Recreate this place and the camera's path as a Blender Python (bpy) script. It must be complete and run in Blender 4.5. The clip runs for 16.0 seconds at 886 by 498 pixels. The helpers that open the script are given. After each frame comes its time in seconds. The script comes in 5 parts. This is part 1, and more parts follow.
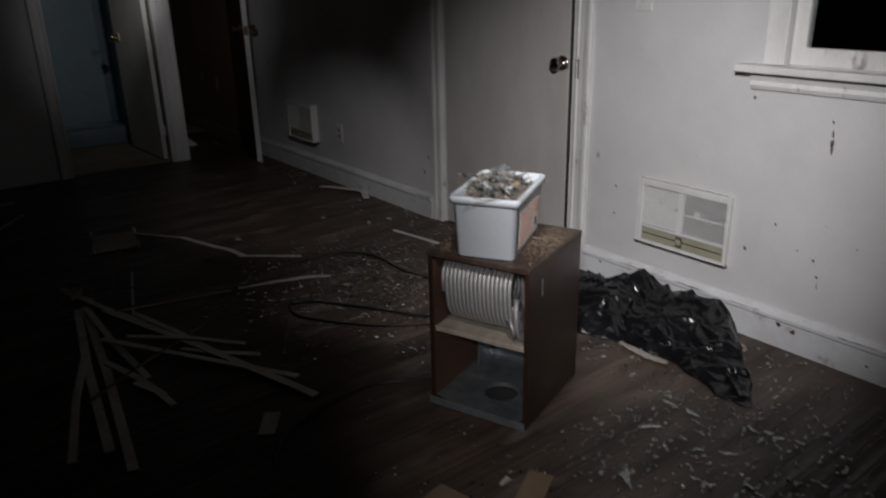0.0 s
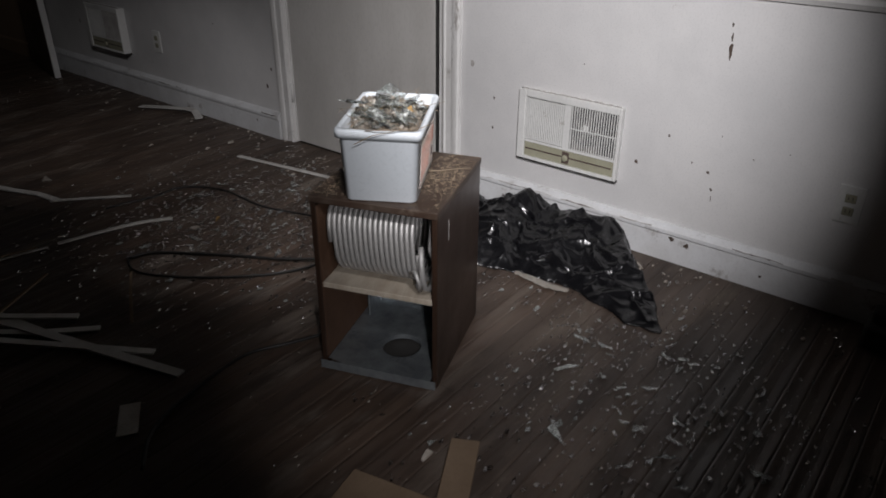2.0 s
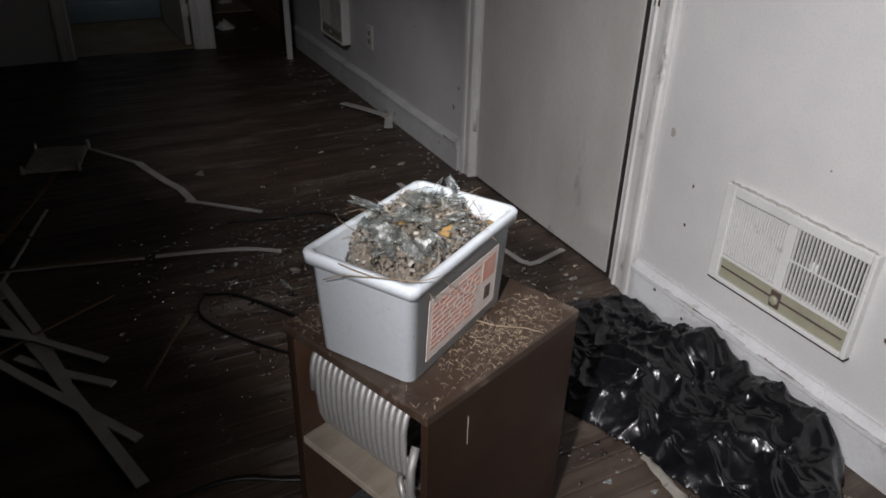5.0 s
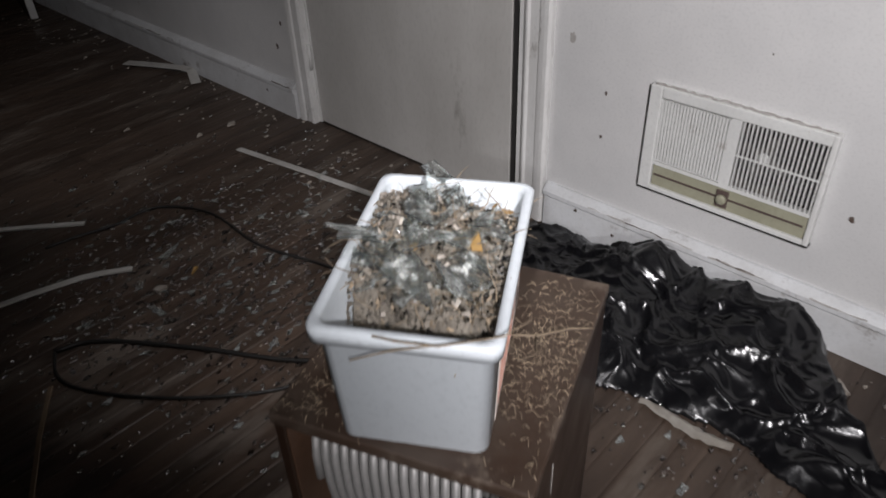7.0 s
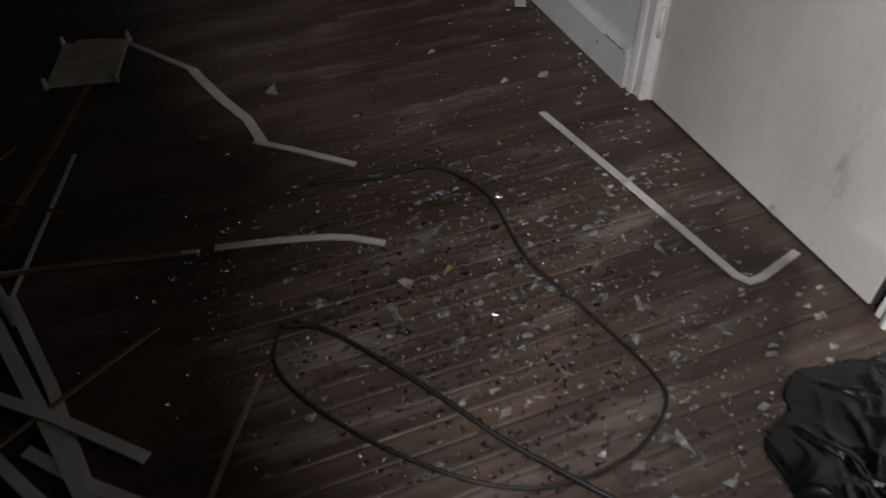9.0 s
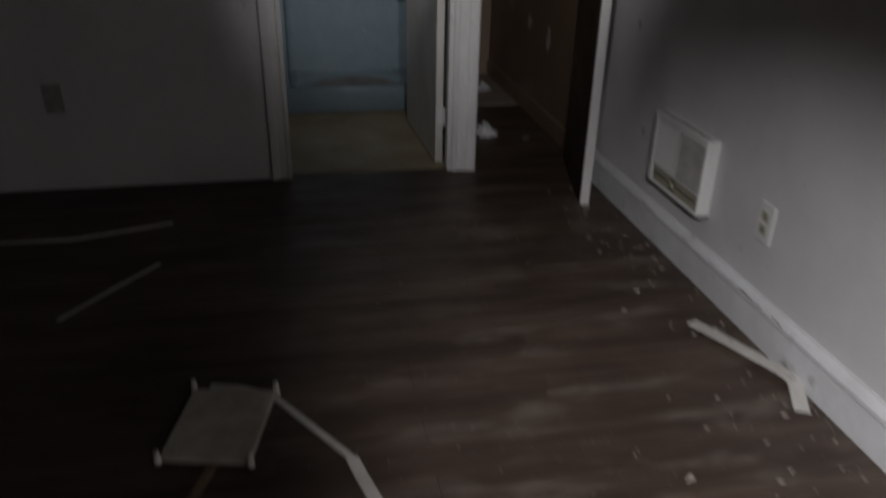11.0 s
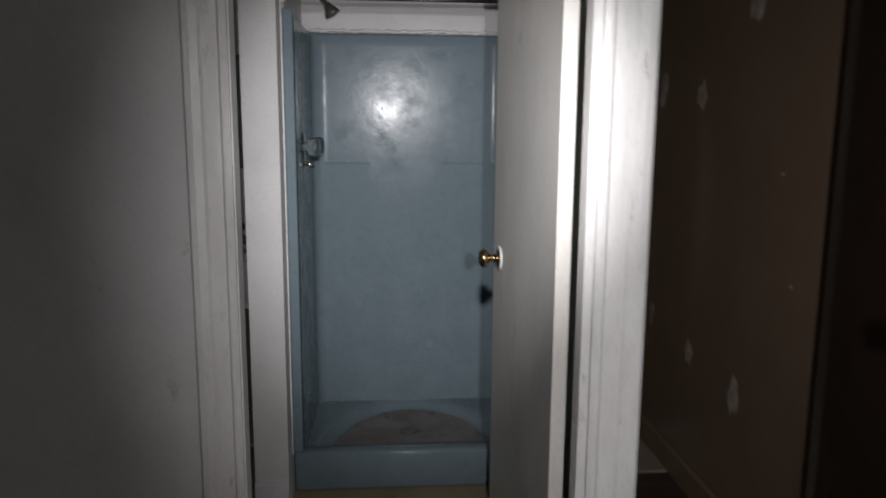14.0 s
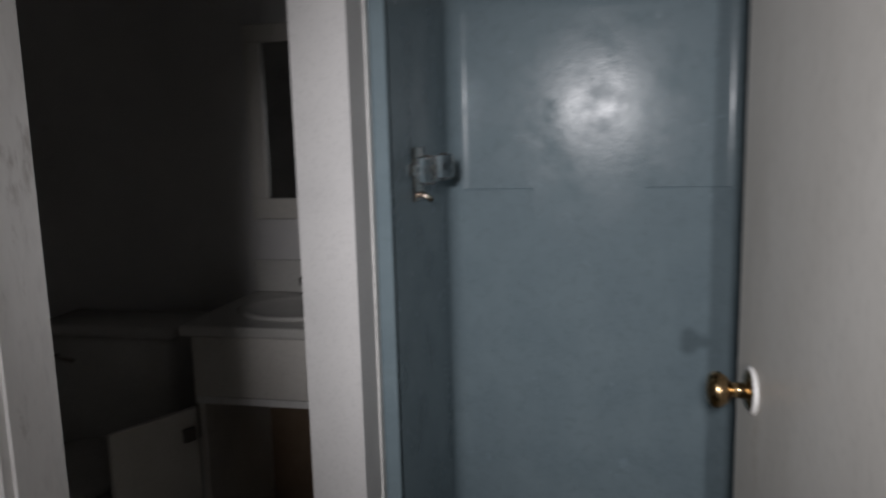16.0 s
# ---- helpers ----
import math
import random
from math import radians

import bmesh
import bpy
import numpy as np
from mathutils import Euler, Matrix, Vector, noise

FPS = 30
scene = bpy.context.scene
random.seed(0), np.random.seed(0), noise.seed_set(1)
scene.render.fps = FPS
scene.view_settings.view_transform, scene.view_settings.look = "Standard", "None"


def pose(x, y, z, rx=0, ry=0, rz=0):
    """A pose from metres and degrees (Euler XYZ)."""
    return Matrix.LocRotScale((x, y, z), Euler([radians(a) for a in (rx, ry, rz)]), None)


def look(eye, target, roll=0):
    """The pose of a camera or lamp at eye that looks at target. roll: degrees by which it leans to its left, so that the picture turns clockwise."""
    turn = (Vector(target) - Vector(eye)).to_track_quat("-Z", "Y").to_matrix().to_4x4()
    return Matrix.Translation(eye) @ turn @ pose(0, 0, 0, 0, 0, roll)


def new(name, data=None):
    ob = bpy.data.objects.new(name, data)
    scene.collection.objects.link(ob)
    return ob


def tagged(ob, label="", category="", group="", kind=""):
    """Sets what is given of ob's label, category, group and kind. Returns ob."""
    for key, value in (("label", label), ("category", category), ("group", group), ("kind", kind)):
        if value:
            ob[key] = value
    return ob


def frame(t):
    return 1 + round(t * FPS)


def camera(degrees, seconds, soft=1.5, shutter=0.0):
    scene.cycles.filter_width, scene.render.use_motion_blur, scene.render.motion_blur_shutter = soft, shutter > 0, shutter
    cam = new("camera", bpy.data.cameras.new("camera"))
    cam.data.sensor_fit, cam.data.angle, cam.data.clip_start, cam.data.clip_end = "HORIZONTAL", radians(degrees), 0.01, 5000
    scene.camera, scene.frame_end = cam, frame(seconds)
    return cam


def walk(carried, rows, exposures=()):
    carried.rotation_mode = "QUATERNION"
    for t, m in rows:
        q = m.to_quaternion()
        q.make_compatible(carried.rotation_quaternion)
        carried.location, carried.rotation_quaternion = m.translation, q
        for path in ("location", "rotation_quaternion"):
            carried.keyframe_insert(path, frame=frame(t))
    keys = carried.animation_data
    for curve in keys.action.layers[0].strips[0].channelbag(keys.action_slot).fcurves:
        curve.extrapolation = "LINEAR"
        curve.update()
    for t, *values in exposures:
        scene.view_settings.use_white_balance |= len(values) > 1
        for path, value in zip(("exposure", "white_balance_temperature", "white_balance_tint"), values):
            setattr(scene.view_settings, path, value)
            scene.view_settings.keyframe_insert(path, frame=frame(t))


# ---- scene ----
cam = camera(62.0, 16.0, soft=1.7, shutter=0.5)
PATH = [
    (0, (-2.393, 0.784, 1.266), (-1.248, 2.271, 0.575), -1.3),
    (0.5, (-2.339, 0.844, 1.244), (-1.129, 2.213, 0.432), -1.1),
    (1, (-2.325, 1.017, 1.245), (-1.029, 2.241, 0.338), -1.6),
    (1.5, (-2.338, 1.115, 1.248), (-0.954, 2.214, 0.312), -0.8),
    (2, (-2.28, 1.151, 1.244), (-0.891, 2.241, 0.304), 0.3),
    (2.5, (-2.047, 1.092, 1.238), (-0.742, 2.282, 0.3), 1.3),
    (3, (-1.875, 1.038, 1.252), (-0.657, 2.316, 0.311), 1.3),
    (3.5, (-1.781, 1.131, 1.238), (-0.561, 2.402, 0.292), 3.1),
    (4, (-1.718, 1.238, 1.229), (-0.484, 2.496, 0.281), 2.3),
    (4.2, (-1.674, 1.271, 1.229), (-0.567, 2.629, 0.263), 1.4),
    (4.5, (-1.525, 1.333, 1.218), (-0.652, 2.853, 0.255), 0.5),
    (4.7, (-1.422, 1.362, 1.228), (-0.627, 2.924, 0.264), 1.5),
    (6.8, (-1.512, 1.81, 1.204), (-0.321, 2.918, 0.041), 0.1),
    (7, (-1.476, 1.848, 1.194), (-0.31, 2.966, 0.015), -2.3),
    (7.5, (-1.322, 1.963, 1.187), (-0.205, 3.077, -0.042), -1.8),
    (8, (-1.351, 2.132, 1.182), (-0.496, 3.376, -0.131), 2.6),
    (8.2, (-1.291, 2.156, 1.252), (-0.613, 3.43, -0.132), 1.7),
    (10.3, (-1.175, 2.833, 1.158), (-0.789, 4.24, -0.21), -1.2),
    (10.5, (-1.191, 2.922, 1.172), (-0.799, 4.429, -0.084), 0.7),
    (11, (-1.293, 3.236, 1.187), (-0.939, 4.991, 0.295), 1.2),
    (11.5, (-1.319, 3.43, 1.212), (-1.062, 5.322, 0.617), -0.6),
    (12, (-1.203, 3.763, 1.193), (-1.045, 5.709, 0.759), -1.5),
    (12.5, (-1.128, 4.027, 1.225), (-0.89, 5.981, 0.871), 1.8),
    (13, (-1.17, 4.329, 1.233), (-0.9, 6.285, 0.914), 0.9),
    (13.5, (-1.176, 4.583, 1.233), (-0.83, 6.518, 0.865), 0.0),
    (14, (-1.058, 4.908, 1.27), (-0.902, 6.875, 0.941), 0.4),
    (14.5, (-1.051, 5.15, 1.292), (-0.961, 7.129, 1.018), 2.3),
    (14.7, (-1.059, 5.302, 1.281), (-0.951, 7.286, 1.049), 2.9),
    (15, (-1.081, 5.45, 1.289), (-0.855, 7.424, 1.065), -0.9),
    (15.3, (-1.05, 5.571, 1.274), (-0.925, 7.551, 1.024), -2.5),
    (15.5, (-1.023, 5.707, 1.265), (-1.012, 7.691, 1.011), -4.3),
    (16, (-0.935, 5.939, 1.264), (-1.357, 7.871, 0.963), -1.5),
]
walk(cam, [(t, look(eye, target, roll)) for t, eye, target, roll in PATH], [(0.0, -0.5), (1.5, -0.05), (4.5, -0.05), (7.0, -0.05), (7.5, -0.05), (8.2, 0.35), (10.3, 0.85), (11.0, 1.6), (11.5, 2.3), (12.5, 2.6), (13.5, 2.6), (14.0, 2.35), (15.0, 1.8), (15.5, 1.7), (16.0, 2.25)])

# The visitor's torch, as it stands at seven places of the walk
def torch(name, eye, target, watts, cone, radius=0.03, blend=1.0):
    d = bpy.data.lights.new(name, "SPOT")
    d.energy, d.spot_size, d.spot_blend, d.shadow_soft_size = watts, radians(cone), blend, radius
    d.color = (1.0, 0.972, 1.0)
    ob = new(name, d)
    ob.matrix_world = look(eye, target)
    return ob


torch("torch_beam_start", (-2.40, 0.84, 1.34), (-0.98, 2.10, 0.16), 78, 36)
torch("torch_beam_room", (-1.82, 1.28, 1.60), (-0.05, 2.50, 0.52), 215, 58)
torch("torch_beam_tub", (-1.16, 2.13, 1.48), (-0.82, 2.50, 0.50), 19, 40)
torch("torch_beam_glass", (-1.02, 2.58, 1.40), (-0.66, 3.26, 0.0), 27, 52)
torch("torch_beam_floor", (-1.12, 3.25, 1.40), (-0.46, 4.68, 0.05), 32, 56)
torch("torch_beam_shower", (-0.95, 4.30, 1.42), (-0.55, 6.90, 1.00), 19, 58)
torch("torch_beam_doorway", (-0.98, 5.50, 1.44), (-0.88, 7.40, 1.08), 19.0, 56)

world = bpy.data.worlds.new("night")
scene.world = world
world.use_nodes = True
world.node_tree.nodes["Background"].inputs[0].default_value = (0.20, 0.24, 0.35, 1)
world.node_tree.nodes["Background"].inputs[1].default_value = 0.004


# ---- materials ----
def mat(name, base, second=None, rough=0.6, scale=6.0, fine=90.0, bump=0.15, metal=0.0, rough_var=0.12,
        dirt=None, dirt_amount=0.0, dirt_scale=3.0, spread=(0.35, 0.65), stretch=(1, 1, 1), coat=0.0, per_piece=0.0):
    """Two-scale surface: broad tone drift, fine grain with relief, and a shaped layer of dirt."""
    m = bpy.data.materials.new(name)
    m.use_nodes = True
    n, l = m.node_tree.nodes, m.node_tree.links
    p = n["Principled BSDF"]
    p.inputs["Metallic"].default_value = metal
    p.inputs["Coat Weight"].default_value = coat
    tc = n.new("ShaderNodeTexCoord")
    mp = n.new("ShaderNodeMapping")
    mp.inputs["Scale"].default_value = stretch
    l.new(tc.outputs["Object"], mp.inputs["Vector"])

    def noise_tex(sc, detail, rgh=0.6):
        t = n.new("ShaderNodeTexNoise")
        t.inputs["Scale"].default_value, t.inputs["Detail"].default_value, t.inputs["Roughness"].default_value = sc, detail, rgh
        l.new(mp.outputs["Vector"], t.inputs["Vector"])
        return t

    def ramp(source, lo, hi):
        r = n.new("ShaderNodeMapRange")
        r.inputs["From Min"].default_value, r.inputs["From Max"].default_value = lo, hi
        l.new(source, r.inputs["Value"])
        return r.outputs["Result"]

    def mixc(fac, a, b):
        x = n.new("ShaderNodeMix")
        x.data_type = "RGBA"
        l.new(fac, x.inputs["Factor"])
        for sock, v in ((x.inputs["A"], a), (x.inputs["B"], b)):
            if isinstance(v, tuple):
                sock.default_value = (*v, 1)
            else:
                l.new(v, sock)
        return x.outputs["Result"]

    second = second or tuple(c * 0.8 for c in base)
    broad, grain = noise_tex(scale, 5), noise_tex(fine, 4)
    col = mixc(ramp(broad.outputs["Fac"], *spread), base, second)
    col = mixc(ramp(grain.outputs["Fac"], 0.5, 1.25), col, tuple(c * 0.72 for c in second))
    if per_piece:
        oi, geo = n.new("ShaderNodeObjectInfo"), n.new("ShaderNodeNewGeometry")
        add = n.new("ShaderNodeMath")
        add.operation = "ADD"
        l.new(oi.outputs["Random"], add.inputs[0])
        l.new(geo.outputs["Random Per Island"], add.inputs[1])
        fr = n.new("ShaderNodeMath")
        fr.operation = "FRACT"
        l.new(add.outputs[0], fr.inputs[0])
        hsv = n.new("ShaderNodeHueSaturation")
        l.new(ramp(fr.outputs[0], 0, 1), hsv.inputs["Value"])
        v = hsv.inputs["Value"].links[0].from_node
        v.inputs["To Min"].default_value, v.inputs["To Max"].default_value = 1 - per_piece, 1 + per_piece
        l.new(col, hsv.inputs["Color"])
        col = hsv.outputs["Color"]
    rsrc = ramp(broad.outputs["Fac"], 0.3, 0.7)
    rn = rsrc.node
    rn.inputs["To Min"].default_value, rn.inputs["To Max"].default_value = max(0.03, rough - rough_var), min(1, rough + rough_var)
    rout = rsrc
    if dirt:
        d = noise_tex(dirt_scale, 9, 0.72)
        edge = 0.66 - 0.3 * dirt_amount
        f = ramp(d.outputs["Fac"], edge, edge + 0.13)
        col = mixc(f, col, dirt)
        rm = n.new("ShaderNodeMix")
        l.new(f, rm.inputs["Factor"])
        l.new(rsrc, rm.inputs["A"])
        rm.inputs["B"].default_value = 0.85
        rout = rm.outputs["Result"]
    l.new(col, p.inputs["Base Color"])
    l.new(rout, p.inputs["Roughness"])
    b = n.new("ShaderNodeBump")
    b.inputs["Strength"].default_value, b.inputs["Distance"].default_value = bump, 0.002
    l.new(grain.outputs["Fac"], b.inputs["Height"])
    b2 = n.new("ShaderNodeBump")
    b2.inputs["Strength"].default_value, b2.inputs["Distance"].default_value = bump, 0.012
    l.new(broad.outputs["Fac"], b2.inputs["Height"])
    l.new(b2.outputs["Normal"], b.inputs["Normal"])
    l.new(b.outputs["Normal"], p.inputs["Normal"])
    return m


def glass(name, tint=(0.9, 1.0, 0.97), rough=0.06, clear=1.0, dust=None, dust_scale=40.0):
    """Clear glass; with dust, a film of dirt in patches makes it dull."""
    m = bpy.data.materials.new(name)
    m.use_nodes = True
    n, l = m.node_tree.nodes, m.node_tree.links
    p = n["Principled BSDF"]
    p.inputs["Base Color"].default_value = (*tint, 1)
    p.inputs["Transmission Weight"].default_value = clear
    p.inputs["Roughness"].default_value = rough
    p.inputs["IOR"].default_value = 1.5
    if dust:
        geo, t, r = n.new("ShaderNodeNewGeometry"), n.new("ShaderNodeTexNoise"), n.new("ShaderNodeMapRange")
        t.inputs["Scale"].default_value, t.inputs["Detail"].default_value, t.inputs["Roughness"].default_value = dust_scale, 8, 0.75
        l.new(geo.outputs["Position"], t.inputs["Vector"])
        l.new(t.outputs["Fac"], r.inputs["Value"])
        r.inputs["From Min"].default_value, r.inputs["From Max"].default_value = 0.52, 0.70
        c = n.new("ShaderNodeMix")
        c.data_type = "RGBA"
        l.new(r.outputs["Result"], c.inputs["Factor"])
        c.inputs["A"].default_value, c.inputs["B"].default_value = (*tint, 1), (*dust, 1)
        l.new(c.outputs["Result"], p.inputs["Base Color"])
        for key, lo, hi in (("Transmission Weight", clear, 0.15), ("Roughness", rough, 0.6)):
            q = n.new("ShaderNodeMapRange")
            l.new(r.outputs["Result"], q.inputs["Value"])
            q.inputs["To Min"].default_value, q.inputs["To Max"].default_value = lo, hi
            l.new(q.outputs["Result"], p.inputs[key])
    return m


M_WALL = mat("wall_paint", (0.66, 0.65, 0.64), (0.56, 0.555, 0.55), rough=0.55, scale=2.2, fine=160, bump=0.10, dirt=(0.30, 0.27, 0.24), dirt_amount=0.05, dirt_scale=7)
M_CREAM = mat("cream_paint", (0.62, 0.59, 0.49), (0.54, 0.51, 0.42), rough=0.6, scale=2, fine=140, bump=0.1)
M_TAN = mat("tan_paint", (0.30, 0.225, 0.16), (0.26, 0.19, 0.13), rough=0.6, scale=2, fine=140, bump=0.1)
M_TRIM = mat("trim_paint", (0.74, 0.735, 0.72), (0.62, 0.61, 0.59), rough=0.42, scale=9, fine=120, bump=0.12, dirt=(0.16, 0.13, 0.11), dirt_amount=0.22, dirt_scale=14, stretch=(1, 1, 0.35))
M_BASE = mat("baseboard_paint", (0.68, 0.69, 0.70), (0.58, 0.58, 0.58), rough=0.5, scale=8, fine=120, bump=0.2, dirt=(0.22, 0.19, 0.17), dirt_amount=0.24, dirt_scale=9)
M_DOOR = mat("door_paint", (0.56, 0.545, 0.52), (0.45, 0.435, 0.41), rough=0.48, scale=3, fine=110, bump=0.1, dirt=(0.24, 0.22, 0.2), dirt_amount=0.12, dirt_scale=5, stretch=(1, 1, 0.4))
M_DOOR_W = mat("white_door_paint", (0.66, 0.64, 0.60), (0.55, 0.53, 0.49), rough=0.4, scale=2.5, fine=110, bump=0.08, dirt=(0.36, 0.30, 0.24), dirt_amount=0.14, dirt_scale=4, stretch=(1, 1, 0.5))
M_BROWN = mat("brown_paint", (0.20, 0.142, 0.096), (0.17, 0.118, 0.078), rough=0.42, scale=2, fine=130, bump=0.08)
M_BROWN_DOOR = mat("dark_brown_paint", (0.045, 0.027, 0.018), (0.032, 0.02, 0.013), rough=0.38, scale=3, fine=100, bump=0.08)
M_SPACKLE = mat("spackle", (0.46, 0.41, 0.355), (0.27, 0.22, 0.175), rough=0.9, scale=20, fine=200)
# For unseen walls: dark only to cut bounced light
M_DIM_WALL = mat("dim_unseen_wall", (0.10, 0.075, 0.055), rough=0.6, scale=3, fine=80, stretch=(3, 3, 0.4))
# Ceiling is out of view; its tone is lowered to limit bounce
M_CEIL = mat("dimmed_ceiling", (0.30, 0.285, 0.265), rough=0.9, scale=2, fine=150)
M_PLANK = mat("floor_board", (0.082, 0.056, 0.041), (0.045, 0.030, 0.022), rough=0.46, scale=5, fine=75, bump=0.3, stretch=(0.5, 2.2, 1), dirt=(0.128, 0.103, 0.083), dirt_amount=0.46, dirt_scale=4.2, per_piece=0.22)
plank_nodes, plank_links = M_PLANK.node_tree.nodes, M_PLANK.node_tree.links
plank_links.new(plank_nodes.new("ShaderNodeNewGeometry").outputs["Position"], plank_nodes["Mapping"].inputs["Vector"])
M_SUB = mat("subfloor", (0.035, 0.025, 0.019), rough=0.95)
M_LINO = mat("linoleum", (0.36, 0.30, 0.19), (0.30, 0.245, 0.15), rough=0.5, scale=4, fine=90, bump=0.06, dirt=(0.17, 0.13, 0.09), dirt_amount=0.16, dirt_scale=5)
M_HALLTILE = mat("hall_vinyl", (0.30, 0.25, 0.20), (0.24, 0.2, 0.16), rough=0.6, scale=5, fine=90)
M_BLUE = mat("blue_fibreglass", (0.176, 0.228, 0.252), (0.154, 0.203, 0.228), rough=0.215, scale=9, fine=45, bump=0.06, rough_var=0.10, dirt=(0.20, 0.265, 0.30), dirt_amount=0.15, dirt_scale=13)
M_BLUE.node_tree.nodes["Principled BSDF"].inputs["Specular IOR Level"].default_value = 0.15
M_PAN = mat("stained_pan", (0.20, 0.19, 0.18), (0.15, 0.13, 0.115), rough=0.6, scale=8, fine=60, dirt=(0.07, 0.045, 0.035), dirt_amount=0.3, dirt_scale=9)
M_CAULK = mat("caulk", (0.7, 0.69, 0.66), rough=0.6, scale=30, fine=150, bump=0.4)
M_CAB = mat("cabinet_brown", (0.034, 0.019, 0.0125), (0.027, 0.015, 0.010), rough=0.38, scale=4, fine=80, bump=0.06, dirt=(0.07, 0.05, 0.037), dirt_amount=0.10, dirt_scale=16)
M_CABTOP = mat("cabinet_top_dusty", (0.042, 0.025, 0.017), (0.060, 0.042, 0.031), rough=0.5, scale=10, fine=90, bump=0.25, dirt=(0.13, 0.10, 0.075), dirt_amount=0.34, dirt_scale=11)
M_CABIN = mat("cabinet_inside", (0.11, 0.058, 0.034), (0.08, 0.042, 0.025), rough=0.6, scale=5, fine=80)
M_SHELF = mat("raw_board", (0.42, 0.37, 0.30), (0.32, 0.27, 0.21), rough=0.75, scale=7, fine=80, bump=0.2, stretch=(1, 4, 1))
M_ALU = mat("dull_aluminium", (0.50, 0.49, 0.475), (0.42, 0.41, 0.40), rough=0.55, scale=15, fine=120, metal=0.65, bump=0.06)
M_ZINC = mat("zinc_sheet", (0.42, 0.46, 0.48), (0.22, 0.24, 0.26), rough=0.42, scale=14, fine=70, metal=0.75, bump=0.08, dirt=(0.10, 0.10, 0.10), dirt_amount=0.30, dirt_scale=8)
M_TUB = mat("white_plastic", (0.62, 0.66, 0.69), (0.56, 0.60, 0.63), rough=0.38, scale=4, fine=120, bump=0.04, dirt=(0.33, 0.31, 0.29), dirt_amount=0.06, dirt_scale=14)
M_LABEL = mat("label_paper", (0.68, 0.60, 0.55), (0.60, 0.52, 0.47), rough=0.7, scale=20, fine=150, dirt=(0.5, 0.5, 0.5), dirt_amount=0.25, dirt_scale=20)
M_PINK = mat("label_ink", (0.60, 0.27, 0.20), (0.55, 0.36, 0.30), rough=0.7, scale=40, fine=200)
M_INK = mat("dark_ink", (0.10, 0.07, 0.06), rough=0.7)
M_DIRT = mat("dry_dirt", (0.225, 0.200, 0.165), (0.105, 0.090, 0.072), rough=0.95, scale=34, fine=170, bump=0.9, dirt=(0.29, 0.265, 0.225), dirt_amount=0.25, dirt_scale=60)
M_STRAW = mat("dry_straw", (0.29, 0.225, 0.155), (0.18, 0.138, 0.095), rough=0.8, scale=30, fine=150, per_piece=0.35)
M_LEAF = mat("dead_leaf", (0.36, 0.22, 0.07), (0.24, 0.14, 0.05), rough=0.75, scale=20, fine=120)
M_BAG = mat("black_plastic", (0.005, 0.005, 0.006), (0.008, 0.008, 0.009), rough=0.24, scale=14, fine=60, bump=0.14, rough_var=0.07)
M_GREY = mat("grey_bag_paper", (0.54, 0.51, 0.46), (0.40, 0.36, 0.31), rough=0.8, scale=14, fine=100, bump=0.4)
M_ENAMEL = mat("heater_enamel", (0.72, 0.72, 0.70), (0.64, 0.64, 0.62), rough=0.38, scale=8, fine=120, bump=0.05, dirt=(0.30, 0.26, 0.22), dirt_amount=0.16, dirt_scale=22)
M_OLIVE = mat("heater_olive", (0.36, 0.35, 0.26), (0.30, 0.29, 0.21), rough=0.5, scale=12, fine=120)
# Near-black that paints shade into gaps, under edges and below the tray hole
M_SHADE = mat("painted_shade", (0.03, 0.028, 0.026), rough=0.8)
# Dark tone carries the slats' shade on the pale fan plate
M_PLATE_SHADE = mat("fan_plate_shade", (0.15, 0.135, 0.12), (0.06, 0.053, 0.047), rough=0.7, scale=18, fine=80)
M_FANPLATE = mat("fan_plate_grey", (0.40, 0.39, 0.37), (0.30, 0.29, 0.275), rough=0.5, scale=20)
M_FAN = mat("fan_metal", (0.16, 0.15, 0.14), rough=0.5, metal=0.5)
M_CHROME = mat("tarnished_chrome", (0.50, 0.46, 0.42), (0.36, 0.32, 0.28), rough=0.22, metal=1.0, scale=25, fine=120, bump=0.03)
M_BRASS = mat("aged_brass", (0.42, 0.30, 0.165), (0.26, 0.18, 0.095), rough=0.25, metal=1.0, scale=30, fine=120, bump=0.03)
M_STRIP = mat("white_strip", (0.58, 0.57, 0.54), (0.46, 0.44, 0.41), rough=0.6, scale=10, fine=120, dirt=(0.25, 0.22, 0.19), dirt_amount=0.25, dirt_scale=14)
# Cable black, also used to paint the heaters' shaded inside
M_WIRE_SHADE = mat("black_cable_and_shade", (0.012, 0.011, 0.010), rough=0.5)
M_PORC = mat("porcelain", (0.66, 0.65, 0.62), rough=0.18, scale=3, fine=100, bump=0.02)
M_PORC_DULL = mat("vanity_white", (0.64, 0.62, 0.58), (0.55, 0.53, 0.49), rough=0.42, scale=4, fine=110)
M_CLOTH = mat("white_rag", (0.66, 0.66, 0.67), (0.52, 0.52, 0.53), rough=0.95, scale=25, fine=200, bump=0.5)
M_GLASS = glass("broken_glass", (0.92, 0.965, 0.95), 0.03, 0.97, (0.34, 0.32, 0.28), 45)
M_SHARD = glass("dusty_glass", (0.84, 0.88, 0.86), 0.05, 0.90, (0.17, 0.162, 0.148), 30)
M_PANE = glass("window_glass", (0.8, 0.85, 0.85), 0.05)
M_CRYSTAL = glass("clear_acrylic", (0.92, 0.92, 0.92), 0.12)
M_MIRROR = mat("old_mirror", (0.75, 0.77, 0.77), rough=0.05, metal=1.0, rough_var=0.02, bump=0.0)
